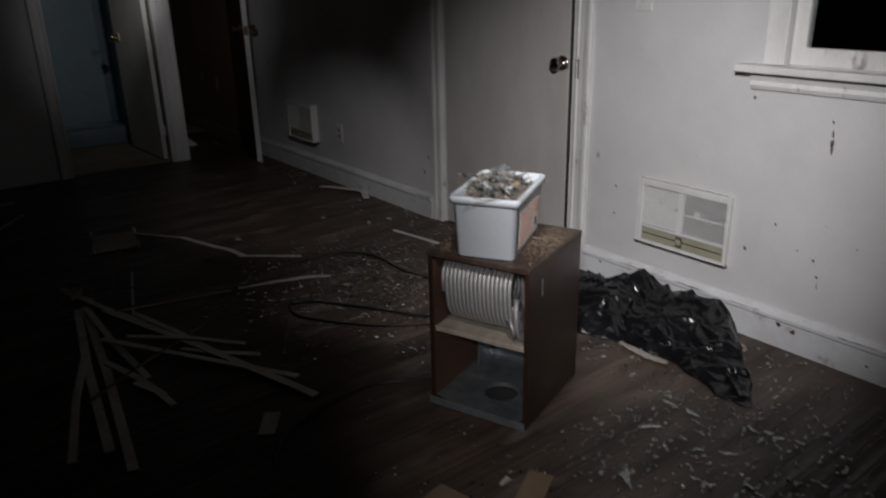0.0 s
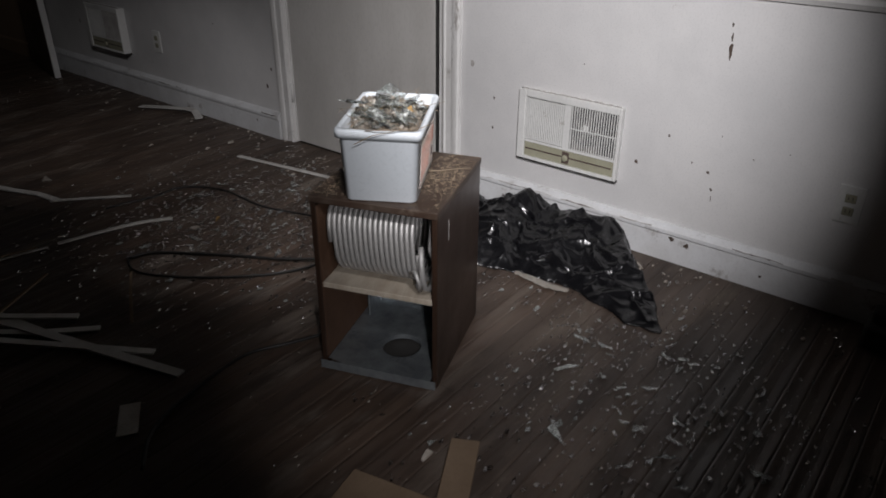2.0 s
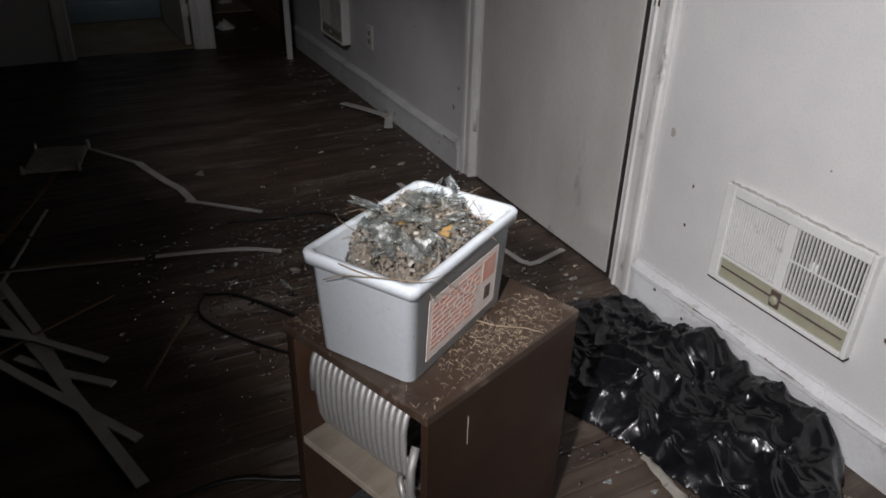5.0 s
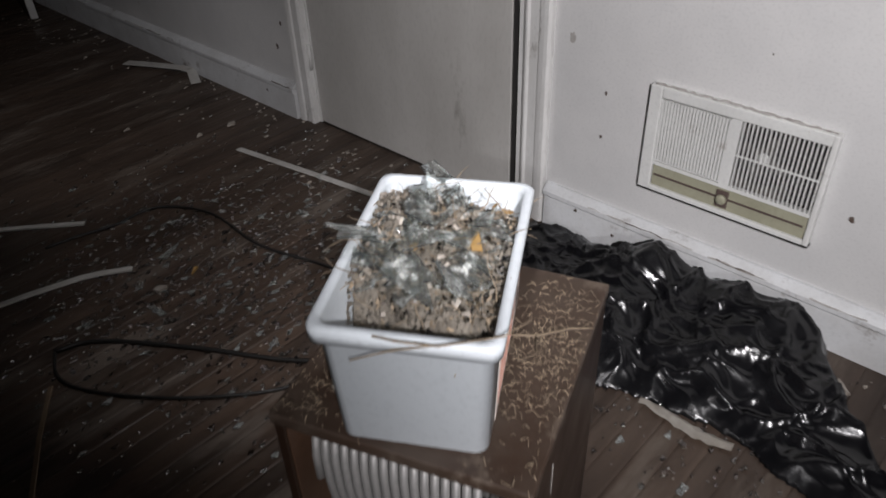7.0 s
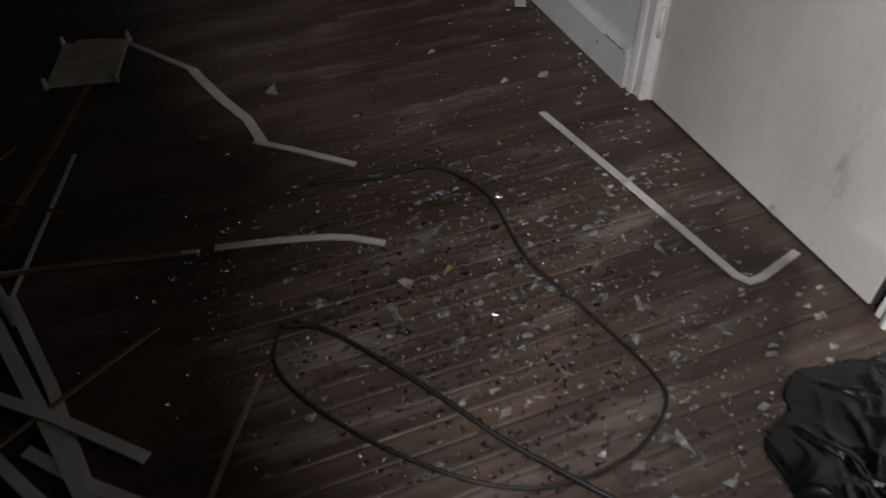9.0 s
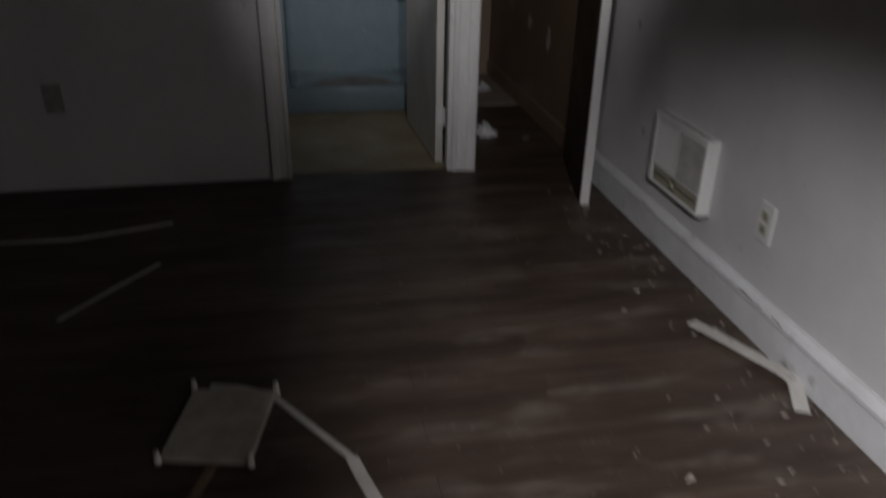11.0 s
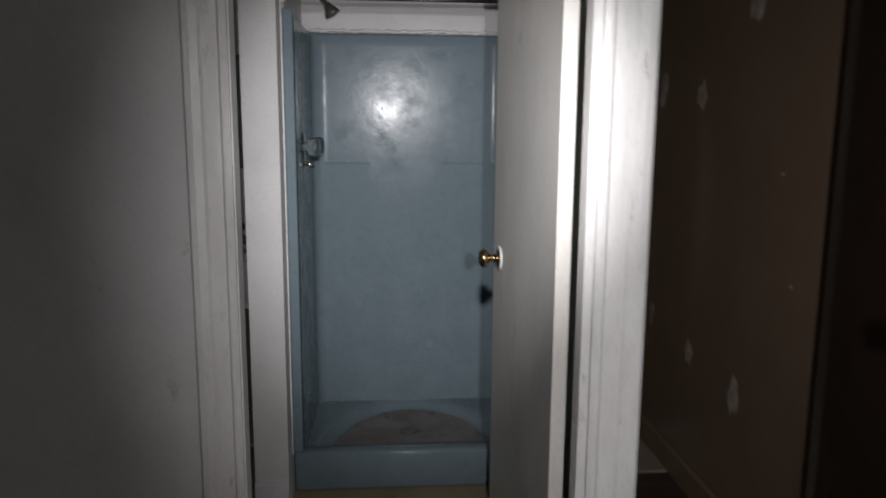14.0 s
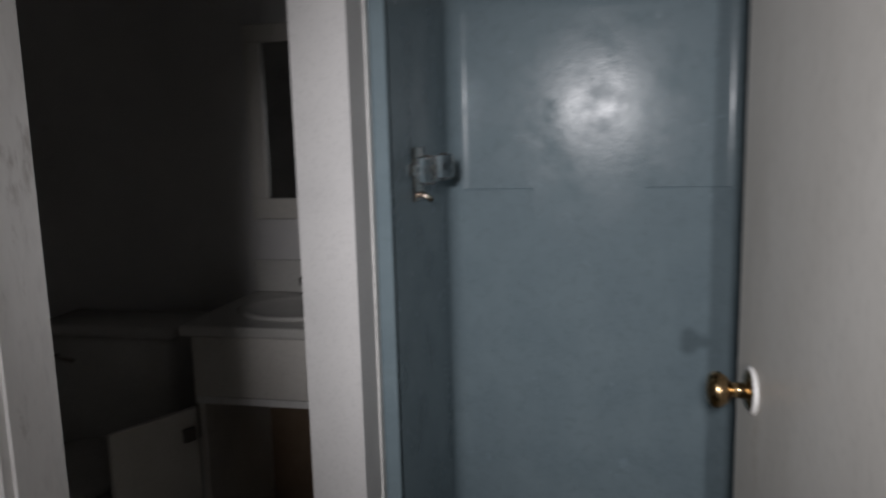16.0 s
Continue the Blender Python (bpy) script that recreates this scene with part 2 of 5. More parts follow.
M_SPECK = mat("pale_debris", (0.40, 0.365, 0.32), (0.21, 0.175, 0.145), rough=0.85, scale=30, fine=100, per_piece=0.4)
M_STAIN = mat("tar_stain", (0.10, 0.07, 0.055), (0.06, 0.045, 0.035), rough=0.6, scale=60, fine=200)
M_SCUFF = mat("plaster_scuff", (0.44, 0.42, 0.40), (0.30, 0.28, 0.26), rough=0.9, scale=40, fine=200)
M_BRISTLE = mat("broom_bristle", (0.03, 0.028, 0.026), rough=0.9, scale=30, fine=200)
M_POLE = mat("broom_pole", (0.40, 0.30, 0.16), rough=0.5, scale=8, stretch=(4, 4, 0.6))
M_CARD = mat("cardboard", (0.20, 0.14, 0.09), (0.16, 0.11, 0.07), rough=0.9, scale=6, fine=100)


# ---- mesh helpers ----
def finish(bm, name, material, smooth=False):
    bmesh.ops.recalc_face_normals(bm, faces=bm.faces)
    me = bpy.data.meshes.new(name)
    bm.to_mesh(me)
    bm.free()
    me.materials.append(material)
    if smooth:
        me.polygons.foreach_set("use_smooth", [True] * len(me.polygons))
    return me


def part(name, bm, material, parent, label="", smooth=False):
    ob = new(name, finish(bm, name, material, smooth))
    ob.parent = parent
    return tagged(ob, label)


def thing(name, m, label, category, group="", kind=""):
    ob = new(name)
    ob.empty_display_size = 0.05
    ob.matrix_world = m
    return tagged(ob, label, category, group, kind)


def solid(name, bm, material, label, category, kind="structure", smooth=False, m=None, group=""):
    ob = new(name, finish(bm, name, material, smooth))
    if m is not None:
        ob.matrix_world = m
    return tagged(ob, label, category, group, kind)


def bx(x0, x1, y0, y1, z0, z1, bevel=0.0, bm=None):
    bm = bm or bmesh.new()
    r = bmesh.ops.create_cube(bm, size=1, matrix=Matrix.Translation(((x0 + x1) / 2, (y0 + y1) / 2, (z0 + z1) / 2)) @ Matrix.Diagonal((x1 - x0, y1 - y0, z1 - z0, 1)))
    if bevel:
        edges = {e for v in r["verts"] for e in v.link_edges}
        bmesh.ops.bevel(bm, geom=list(edges), offset=bevel, segments=2, affect="EDGES", profile=0.5)
    return bm


def tube(points, r, seg=8, bm=None, closed=False):
    """A round tube along points; r is one radius or one for each point."""
    bm = bm or bmesh.new()
    pts = [Vector(p) for p in points]
    n = len(pts)
    rings, side = [], None
    for i, p in enumerate(pts):
        a, b = (pts[i - 1], pts[(i + 1) % n]) if closed else (pts[max(i - 1, 0)], pts[min(i + 1, n - 1)])
        d = (b - a).normalized()
        if side is None:
            side = d.orthogonal().normalized()
        side = (side - d * side.dot(d)).normalized()
        up = d.cross(side)
        rad = r[i] if isinstance(r, (list, tuple)) else r
        rings.append([bm.verts.new(p + (side * math.cos(k * math.tau / seg) + up * math.sin(k * math.tau / seg)) * rad) for k in range(seg)])
    pairs = [(rings[i], rings[i + 1]) for i in range(n - 1)] + ([(rings[-1], rings[0])] if closed else [])
    for u, v in pairs:
        for k in range(seg):
            bm.faces.new((u[k], u[(k + 1) % seg], v[(k + 1) % seg], v[k]))
    if not closed:
        bm.faces.new(rings[0][::-1])
        bm.faces.new(rings[-1])
    return bm


def lathe(profile, m=None, seg=20, bm=None):
    """Turns (radius, height) pairs round z, then lays them at m."""
    bm = bm or bmesh.new()
    m = m or Matrix()
    rings = []
    for r, z in profile:
        rings.append([bm.verts.new(m @ Vector((max(r, 1e-4) * math.cos(k * math.tau / seg), max(r, 1e-4) * math.sin(k * math.tau / seg), z))) for k in range(seg)])
    for u, v in zip(rings, rings[1:]):
        for k in range(seg):
            bm.faces.new((u[k], u[(k + 1) % seg], v[(k + 1) % seg], v[k]))
    bm.faces.new(rings[0][::-1])
    bm.faces.new(rings[-1])
    return bm


def extrude_profile(profile, axis, a, b):
    """A moulding: a closed outline of (p, q) pairs drawn along an axis from a to b. axis 'y': p is x, q is z; 'z': p is x, q is y; 'x': p is y, q is z."""
    bm = bmesh.new()
    place = {"y": lambda p, q, t: (p, t, q), "z": lambda p, q, t: (p, q, t), "x": lambda p, q, t: (t, p, q)}[axis]
    u = [bm.verts.new(place(p, q, a)) for p, q in profile]
    v = [bm.verts.new(place(p, q, b)) for p, q in profile]
    n = len(profile)
    for k in range(n):
        bm.faces.new((u[k], u[(k + 1) % n], v[(k + 1) % n], v[k]))
    bm.faces.new(u[::-1])
    bm.faces.new(v)
    return bm


def shard(size, rng, thick=0.003, long=1.0):
    """An irregular flat splinter with thickness, round its own middle."""
    n = rng.randint(3, 6)
    ang = sorted(rng.uniform(0, math.tau) for _ in range(n))
    bm = bmesh.new()
    lo = [bm.verts.new((math.cos(a) * size * rng.uniform(0.5, 1) * long, math.sin(a) * size * rng.uniform(0.35, 0.8), 0)) for a in ang]
    hi = [bm.verts.new((v.co.x, v.co.y, thick)) for v in lo]
    bm.faces.new(lo[::-1])
    bm.faces.new(hi)
    for k in range(n):
        bm.faces.new((lo[k], lo[(k + 1) % n], hi[(k + 1) % n], hi[k]))
    return bm


def knob(parent, m, material, name="door_knob", label="round metal door knob on a rose plate"):
    k = part(name, lathe([(0.032, 0), (0.032, 0.005), (0.026, 0.009), (0.012, 0.012), (0.011, 0.03), (0.02, 0.036), (0.027, 0.046), (0.027, 0.055), (0.021, 0.062), (0.005, 0.065)], m), material, parent, label, True)
    return k


# ---- the shell of the place ----
ROOM_W, SOUTH, NORTH, TOP = -4.2, -2.4, 6.365, 2.42
D1A, D1B, DH = 2.935, 3.86, 2.05          # opening of the closed door
WA, WB, WZ0, WZ1 = 0.80, 2.035, 0.975, 2.0   # window opening
END = 8.20
FAR_X = 0.018                             # the long wall past the door stands this much proud

b = bx(0, 0.12, SOUTH, WA, 0, TOP)
bx(0, 0.12, WA, WB, 0, WZ0, bm=b)
bx(0, 0.12, WA, WB, WZ1, TOP, bm=b)
bx(0, 0.12, WB, D1A, 0, TOP, bm=b)
bx(0, 0.12, D1A, D1B, DH, TOP, bm=b)
bx(-FAR_X, 0.12, D1B, 6.52, 0, TOP, bm=b)
wall_east = solid("wall_east", b, M_WALL, "long white painted wall, scuffed and spotted with stains", "wall")
wall_hall = solid("wall_hall", bx(0, 0.12, 6.52, END + 0.12, 0, TOP), M_BROWN, "brown painted hall wall with pale spackle patches", "wall")
SHL, SHR, POST = -1.350, -0.637, -0.523   # shower-room opening and the post beside it
b = bx(ROOM_W, SHL, NORTH, NORTH + 0.045, 0, TOP)
bx(SHL, 0, NORTH, NORTH + 0.045, 2.05, TOP, bm=b)
bx(SHR, POST - 0.012, NORTH, NORTH + 0.045, 0, 2.05, bm=b)
wall_north = solid("wall_north", b, M_WALL, "white painted end wall with two doorways", "wall")
# Two unseen closing walls, added dark so they return little torch light
solid("wall_south", bx(ROOM_W - 0.12, 0.12, SOUTH - 0.12, SOUTH, 0, TOP), M_DIM_WALL, "plain unseen wall, darkened to cut bounced light", "wall")
solid("wall_west", bx(ROOM_W - 0.12, ROOM_W, SOUTH, END + 0.12, 0, TOP), M_DIM_WALL, "plain unseen wall, darkened to cut bounced light", "wall")
solid("wall_hall_end", bx(POST - 0.13, 0, END, END + 0.12, 0, TOP), M_TAN, "tan wall closing the narrow hall", "wall")
STUBL, STUBR, STUBY, BACK = -1.490, -1.380, 7.222, 7.95
solid("wall_hall_partition", bx(-0.560, POST - 0.008, NORTH + 0.045, END, 0, TOP), M_CREAM, "thin partition between hall and bathroom", "wall")
solid("wall_bath_back", bx(ROOM_W, -0.560, BACK, BACK + 0.12, 0, TOP), M_WALL, "white painted bathroom wall", "wall")
solid("wall_bath_left", bx(-2.85, -2.75, NORTH + 0.045, BACK, 0, TOP), M_WALL, "white painted bathroom wall", "wall")
stub = solid("wall_stub", bx(STUBL, STUBR, STUBY, BACK, 0, TOP), M_WALL, "white painted stub wall beside the shower stall", "wall")
solid("ceiling", bx(ROOM_W, 0.12, SOUTH, END + 0.12, TOP, TOP + 0.1), M_CEIL, "plain unseen ceiling, darkened to cut bounced light", "ceiling")
floor = solid("floor", bx(ROOM_W, 0.12, SOUTH, END + 0.12, -0.12, -0.0045), M_SUB, "dark worn strip-wood floor strewn with dust and broken glass", "floor")
solid("floor_bathroom", bx(-2.75, -0.560, NORTH + 0.04, BACK, -0.012, 0.004), M_LINO, "tan linoleum bathroom floor", "floor")
solid("floor_hall", bx(POST - 0.03, 0, 7.42, END, -0.012, 0.004), M_HALLTILE, "pale worn vinyl at the hall's end", "floor")
solid("ground", bx(0.12, 60, -60, 60, -0.3, -0.2), M_SUB, "dark ground outside at night", "ground")

# baseboards: a flat board with a small rounded cap
BB = [(0, 0.0), (-0.023, 0.0), (-0.022, 0.098), (-0.028, 0.104), (-0.028, 0.116), (-0.020, 0.126), (-0.010, 0.134), (0, 0.134)]
for a, c in ((SOUTH, D1A - 0.09), (D1B + 0.075, 6.468)):
    off = FAR_X if a > 3 else 0.0
    base = solid("baseboard", extrude_profile([(p - off, q) for p, q in BB], "y", a, c), M_BASE, "white painted baseboard, chipped and grimy along its cap", "baseboard")
    rng = random.Random(int(a * 10) + 50)
    n = int((c - a) / 0.02)
    for q in range(0, n - 6):
        if rng.random() < 0.16:
            ln = rng.randint(2, 6)
            part("grime_streak", tube([(-0.0275 - off, a + (q + k) * 0.02, 0.1175 + rng.uniform(-0.002, 0.003)) for k in range(ln + 1)], [rng.uniform(0.0004, 0.0022) for _ in range(ln + 1)], 5), M_STAIN if rng.random() < 0.4 else M_SCUFF, base, "dark grime along the cap")
solid("baseboard", extrude_profile([(-0.001, 0), (-0.012, 0), (-0.012, 0.09), (-0.004, 0.1), (-0.001, 0.1)], "y", 6.55, END), M_BROWN, "brown painted hall baseboard", "baseboard")
solid("baseboard", extrude_profile([(STUBY - p * 0 - q, z) for q, z in ((0, 0.004), (0.014, 0.004), (0.014, 0.10), (0.006, 0.11), (0, 0.11)) for p in (0,)], "x", STUBL, STUBR), M_BASE, "white baseboard on the stub wall", "baseboard")


# ---- doors and their casings ----
def casing(name, u0, u1, z0, z1, place, label):
    """An upright moulded casing board of stepped section, from u0 to u1 across."""
    w = u1 - u0
    steps = [(0, 0), (0, 0.011), (0.10, 0.016), (0.16, 0.016), (0.22, 0.011), (0.55, 0.013), (0.62, 0.018), (0.80, 0.021), (0.93, 0.021), (1.0, 0.014), (1.0, 0)]
    prof = [place(u0 + w * f, d) for f, d in steps]
    return solid(name, extrude_profile(prof, "z", z0, z1), M_TRIM, label, "door trim")


on_east = lambda u, d: (-d, u)
on_north = lambda u, d: (u, NORTH - d)
casing("trim", D1A + 0.005, D1A - 0.080, 0, 2.13, on_east, "white moulded door casing, grimy and chipped")
casing("trim", D1B - 0.005, D1B + 0.07, 0, 2.13, lambda u, d: (-d - (0.012 if d > 0 else 0), u), "white moulded door casing with chipped hinge side")
solid("trim", bx(-0.018, 0, D1A - 0.083, D1B + 0.07, 2.135, 2.21, 0.003), M_TRIM, "white head casing over the closed door", "door trim")
b = bx(0.0, 0.12, D1A, D1A + 0.028, 0, DH)
bx(0.0, 0.12, D1B - 0.012, D1B, 0, DH, bm=b)
solid("door_frame", b, M_TRIM, "white painted door jambs", "door frame")
door_1 = thing("door_1", pose(0.002, D1B - 0.015, 0.006), "closed grey-white painted flush door, dusty and scuffed", "door", kind="structure")
part("door_leaf", bx(0, 0.036, -(D1B - D1A) + 0.068, 0, 0, 2.03, 0.002), M_DOOR, door_1)
# Black strip paints the dark gap between leaf and jamb
part("door_edge", bx(0.004, 0.034, -(D1B - D1A) + 0.063, -(D1B - D1A) + 0.067, 0.002, 2.026), M_SHADE, door_1, "black strip for the shade in the gap beside the leaf")
knob(door_1, Matrix.Translation((0, 3.022 - D1B + 0.015, 0.905)) @ pose(0, 0, 0, 0, -90, 0), M_CHROME)
part("strike_plate", bx(-0.016, -0.012, -0.926, -0.906, 0.85, 0.93, 0.001), M_BRASS, door_1, "worn brass strike plate")
for z in (0.24, 1.0, 1.8):
    h = part("hinge", tube([(-0.012, 0.006, z - 0.045), (-0.012, 0.006, z + 0.045)], 0.006), M_TRIM, door_1, "painted-over hinge barrel", True)

casing("trim", SHL, SHL - 0.085, 0, 2.13, on_north, "white moulded casing of the shower-room doorway")
casing("trim", SHR + 0.004, POST, 0, 2.13, on_north, "broad white moulded casing on the post, chipped at its edge")
solid("trim", bx(SHL - 0.085, 0, NORTH - 0.018, NORTH, 2.135, 2.21, 0.003), M_TRIM, "white head casing over the doorways", "door trim")
b = bx(SHL, SHL + 0.003, NORTH - 0.002, NORTH + 0.047, 0, 2.05)
bx(SHR - 0.016, SHR, NORTH - 0.002, NORTH + 0.047, 0, 2.05, bm=b)
bx(POST - 0.012, POST, NORTH, NORTH + 0.047, 0, 2.05, bm=b)
solid("door_frame", b, M_TRIM, "white painted jambs of the shower-room doorway", "door frame")
casing("trim", 6.472, 6.545, 0, 2.05, on_east, "narrow white casing on the hall wall")

# shower-room door, swung inwards against the hall partition
swing = math.degrees(math.atan2(0.029, 0.70))
door_2 = thing("door_2", pose(SHR - 0.022, NORTH + 0.08, 0.012, 0, 0, swing), "white flush door standing open into the shower room", "door", kind="structure")
part("door_leaf", bx(-0.034, 0, 0.0, 0.705, 0, 2.01, 0.002), M_DOOR_W, door_2)
knob(door_2, Matrix.Translation((-0.034, 0.605, 0.872)) @ pose(0, 0, 0, 0, -90, 0), M_BRASS, label="aged brass door knob on a white rose")
part("rose", lathe([(0.036, 0), (0.036, 0.004), (0.03, 0.006)], Matrix.Translation((-0.034, 0.605, 0.872)) @ pose(0, 0, 0, 0, -90, 0)), M_TRIM, door_2, "white round rose plate", True)
for z in (0.22, 1.78):
    b = bx(-0.030, -0.002, -0.0016, 0.0002, z - 0.04, z + 0.04)
    tube([(0.004, -0.004, z - 0.04), (0.004, -0.004, z + 0.04)], 0.0055, bm=b)
    part("hinge", b, M_TRIM, door_2, "painted hinge")

# brown door, swung back along the long wall
ang = math.degrees(math.atan2(0.130, 0.572))
door_3 = thing("door_3", pose(-0.050, 6.425, 0.012, 0, 0, -ang), "dark brown door with white edges, swung open along the wall", "door", kind="structure")
part("door_leaf", bx(-0.0165, 0.0185, -0.580, 0, 0, 2.01, 0.001), M_TRIM, door_3, "white painted door core and edge")
part("door_face", bx(-0.0195, -0.0167, -0.572, -0.002, 0.002, 2.008), M_BROWN_DOOR, door_3, "dark brown painted face")
knob(door_3, Matrix.Translation((-0.0195, -0.520, 0.945)) @ pose(0, 0, 0, 0, -90, 0), M_CHROME)
knob(door_3, Matrix.Translation((0.0185, -0.520, 0.945)) @ pose(0, 0, 0, 0, 90, 0), M_CHROME)
part("latch_plate", bx(-0.011, 0.013, -0.5835, -0.5805, 0.905, 0.965, 0.0005), M_BRASS, door_3, "worn brass latch plate")

# window: casing, sill, apron, sash, pane
window_1 = thing("window_1", pose(0, 0, 0), "white painted window with a deep sill, black night behind its glass", "window", kind="structure")
b = bx(-0.018, 0, WB, WB + 0.075, WZ0 - 0.001, 2.1, 0.003)
bx(-0.018, 0, WA - 0.095, WA, WZ0 - 0.001, 2.1, 0.003, bm=b)
bx(-0.018, 0, WA, WB, WZ1, 2.1, 0.003, bm=b)
part("window_frame", b, M_TRIM, window_1)
part("window_sill", bx(-0.062, 0.019, WA - 0.15, WB + 0.15, WZ0 - 0.027, WZ0 - 0.003, 0.004), M_TRIM, window_1, "white sill board, dirty at its nose")
part("apron", extrude_profile([(0, 0.89), (-0.012, 0.89), (-0.02, 0.905), (-0.014, 0.918), (-0.024, 0.935), (-0.024, 0.947), (0, 0.947)], "y", WA - 0.11, WB + 0.11), M_TRIM, window_1, "moulded apron under the sill")
b = bx(0.020, 0.055, WB - 0.045, WB, WZ0, WZ1)
bx(0.020, 0.055, WA, WA + 0.045, WZ0, WZ1, bm=b)
bx(0.020, 0.055, WA + 0.045, WB - 0.045, WZ0, WZ0 + 0.055, bm=b)
bx(0.020, 0.055, WA + 0.045, WB - 0.045, WZ1 - 0.05, WZ1, bm=b)
bx(0.020, 0.055, WA + 0.045, WB - 0.045, 1.46, 1.50, bm=b)
part("sash", b, M_TRIM, window_1, "white sash rails")
for z0, z1 in ((WZ0 + 0.055, 1.46), (1.50, WZ1 - 0.05)):
    part("pane", bx(0.036, 0.040, WA + 0.045, WB - 0.045, z0, z1), M_PANE, window_1)


# ---- shower stall ----
SX0, SX1, SF, SB, STOP = -1.343, -0.574, 7.355, 7.925, 1.624
stall = thing("shower_stall", pose(0, 0, 0.004), "pale blue moulded fibreglass shower stall with a stained pan", "shower", kind="")


def stall_outline(inset, z, n=7):
    """Three sides of the stall seen from above, with rounded back corners."""
    r = 0.05
    pts = [(SX0 - inset, SF), (SX0 - inset, SF + 0.02), (SX0 - inset, SB - r - 0.015)]
    for k in range(n):
        a = math.pi - k / (n - 1) * math.pi / 2
        pts.append((SX0 + r + (r + inset) * math.cos(a), SB - r + (r + inset) * math.sin(a)))
    pts += [(SX0 + r + 0.012, SB + inset), (SX1 - r - 0.012, SB + inset)]
    for k in range(n):
        a = math.pi / 2 - k / (n - 1) * math.pi / 2
        pts.append((SX1 - r + (r + inset) * math.cos(a), SB - r + (r + inset) * math.sin(a)))
    pts += [(SX1 + inset, SB - r - 0.015), (SX1 + inset, SF + 0.02), (SX1 + inset, SF)]
    return [Vector((x, y, z)) for x, y in pts]


b = bmesh.new()
levels = [(0.0, 0.05), (0.0, 0.6), (0.0, 1.1), (0.0, STOP - 0.05), (0.0, STOP - 0.03), (0.003, STOP - 0.012), (0.010, STOP)]
inner = [[b.verts.new(p) for p in stall_outline(i, z)] for i, z in levels]
outer = [[b.verts.new(p) for p in stall_outline(0.012, z)] for z in (0.05, STOP)]
for u, v in list(zip(inner, inner[1:])) + [(inner[-1], outer[1]), (outer[1], outer[0])]:
    for k in range(len(u) - 1):
        b.faces.new((u[k], u[k + 1], v[k + 1], v[k]))
part("stall_wall", b, M_BLUE, stall, "glossy pale blue fibreglass wall", True)
# moulded ledges in the two back corners
for side in (0, 1):
    x0, x1 = (SX0 + 0.02, -1.118) if side == 0 else (-0.827, SX1 - 0.02)
    prof = [(SB + 0.003, 0.62), (SB - 0.005, 1.111), (SB - 0.003, 1.116), (SB + 0.003, 1.120)]
    part("soap_ledge", extrude_profile(prof, "x", x0, x1), M_BLUE, stall, "narrow moulded soap ledge")
# pan: a raised blue rim round a shallow stained basin
b = bmesh.new()
NX, NY = 44, 40
grid = []
for j in range(NY + 1):
    row = []
    for i in range(NX + 1):
        x = SX0 + (SX1 - SX0) * i / NX
        y = SF + 0.02 + (SB - SF - 0.02) * j / NY
        e = ((x - (SX0 + SX1) / 2) / 0.335) ** 2 + ((y - SF - 0.06) / 0.49) ** 2
        row.append(b.verts.new((x, y, 0.078 + 0.030 / (1 + math.exp(-(e - 1.0) * 22)))))
    grid.append(row)
for j in range(NY):
    for i in range(NX):
        b.faces.new((grid[j][i], grid[j][i + 1], grid[j + 1][i + 1], grid[j + 1][i]))
pan = part("pan", b, M_BLUE, stall, "blue shower pan with a curved back step", True)
b = bmesh.new()
c = b.verts.new(((SX0 + SX1) / 2, SF + 0.06, 0.082))
ring = []
for k in range(41):
    a = math.pi * k / 40
    ring.append(b.verts.new(((SX0 + SX1) / 2 + 0.31 * math.cos(a), SF + 0.06 + 0.455 * math.sin(a), 0.0835)))
for k in range(40):
    b.faces.new((c, ring[k], ring[k + 1]))
part("pan_floor", b, M_PAN, stall, "brown-stained pan floor")
part("drain", lathe([(0.036, 0.0825), (0.036, 0.0855), (0.030, 0.0862), (0.001, 0.0852)], Matrix.Translation(((SX0 + SX1) / 2 - 0.015, SF + 0.295, 0))), M_FAN, stall, "dark drain grate", True)
part("curb", bx(SX0 - 0.035, SX1 + 0.013, SF - 0.012, SF + 0.045, 0.0, 0.146, 0.014), M_BLUE, stall, "blue front curb of the pan", True)
for x in (SX0 - 0.036, SX1 - 0.021):
    part("flange", bx(x, x + 0.034, SF - 0.012, SF + 0.006, 0.147, STOP + 0.005, 0.006), M_BLUE, stall, "blue front flange")
b = bmesh.new()
rng = random.Random(4)
tube([(SX0 - 0.01 + k * 0.0125, SB + 0.0 + rng.uniform(-0.003, 0.003), STOP + 0.008 + rng.uniform(-0.004, 0.004)) for k in range(61)], [rng.uniform(0.005, 0.009) for _ in range(61)], 6, b)
part("caulk", b, M_CAULK, stall, "lumpy white caulk line along the top", True)
solid("wall_over_shower", bx(SX0 - 0.038, -0.561, SB + 0.012, BACK, STOP + 0.01, TOP), M_WALL, "white painted wall above the shower stall", "wall")
solid("trim", bx(STUBR, SX0 - 0.036, SF - 0.035, SF + 0.02, 0.15, TOP, 0.004), M_TRIM, "white corner bead beside the stall", "trim")

valve = thing("shower_valve", pose(SX0, 7.555, 1.183), "shower valve with two clear faceted knobs", "tap")
part("plate", bx(0, 0.006, -0.045, 0.045, -0.06, 0.06, 0.003), M_CHROME, valve, "oval chrome plate", True)
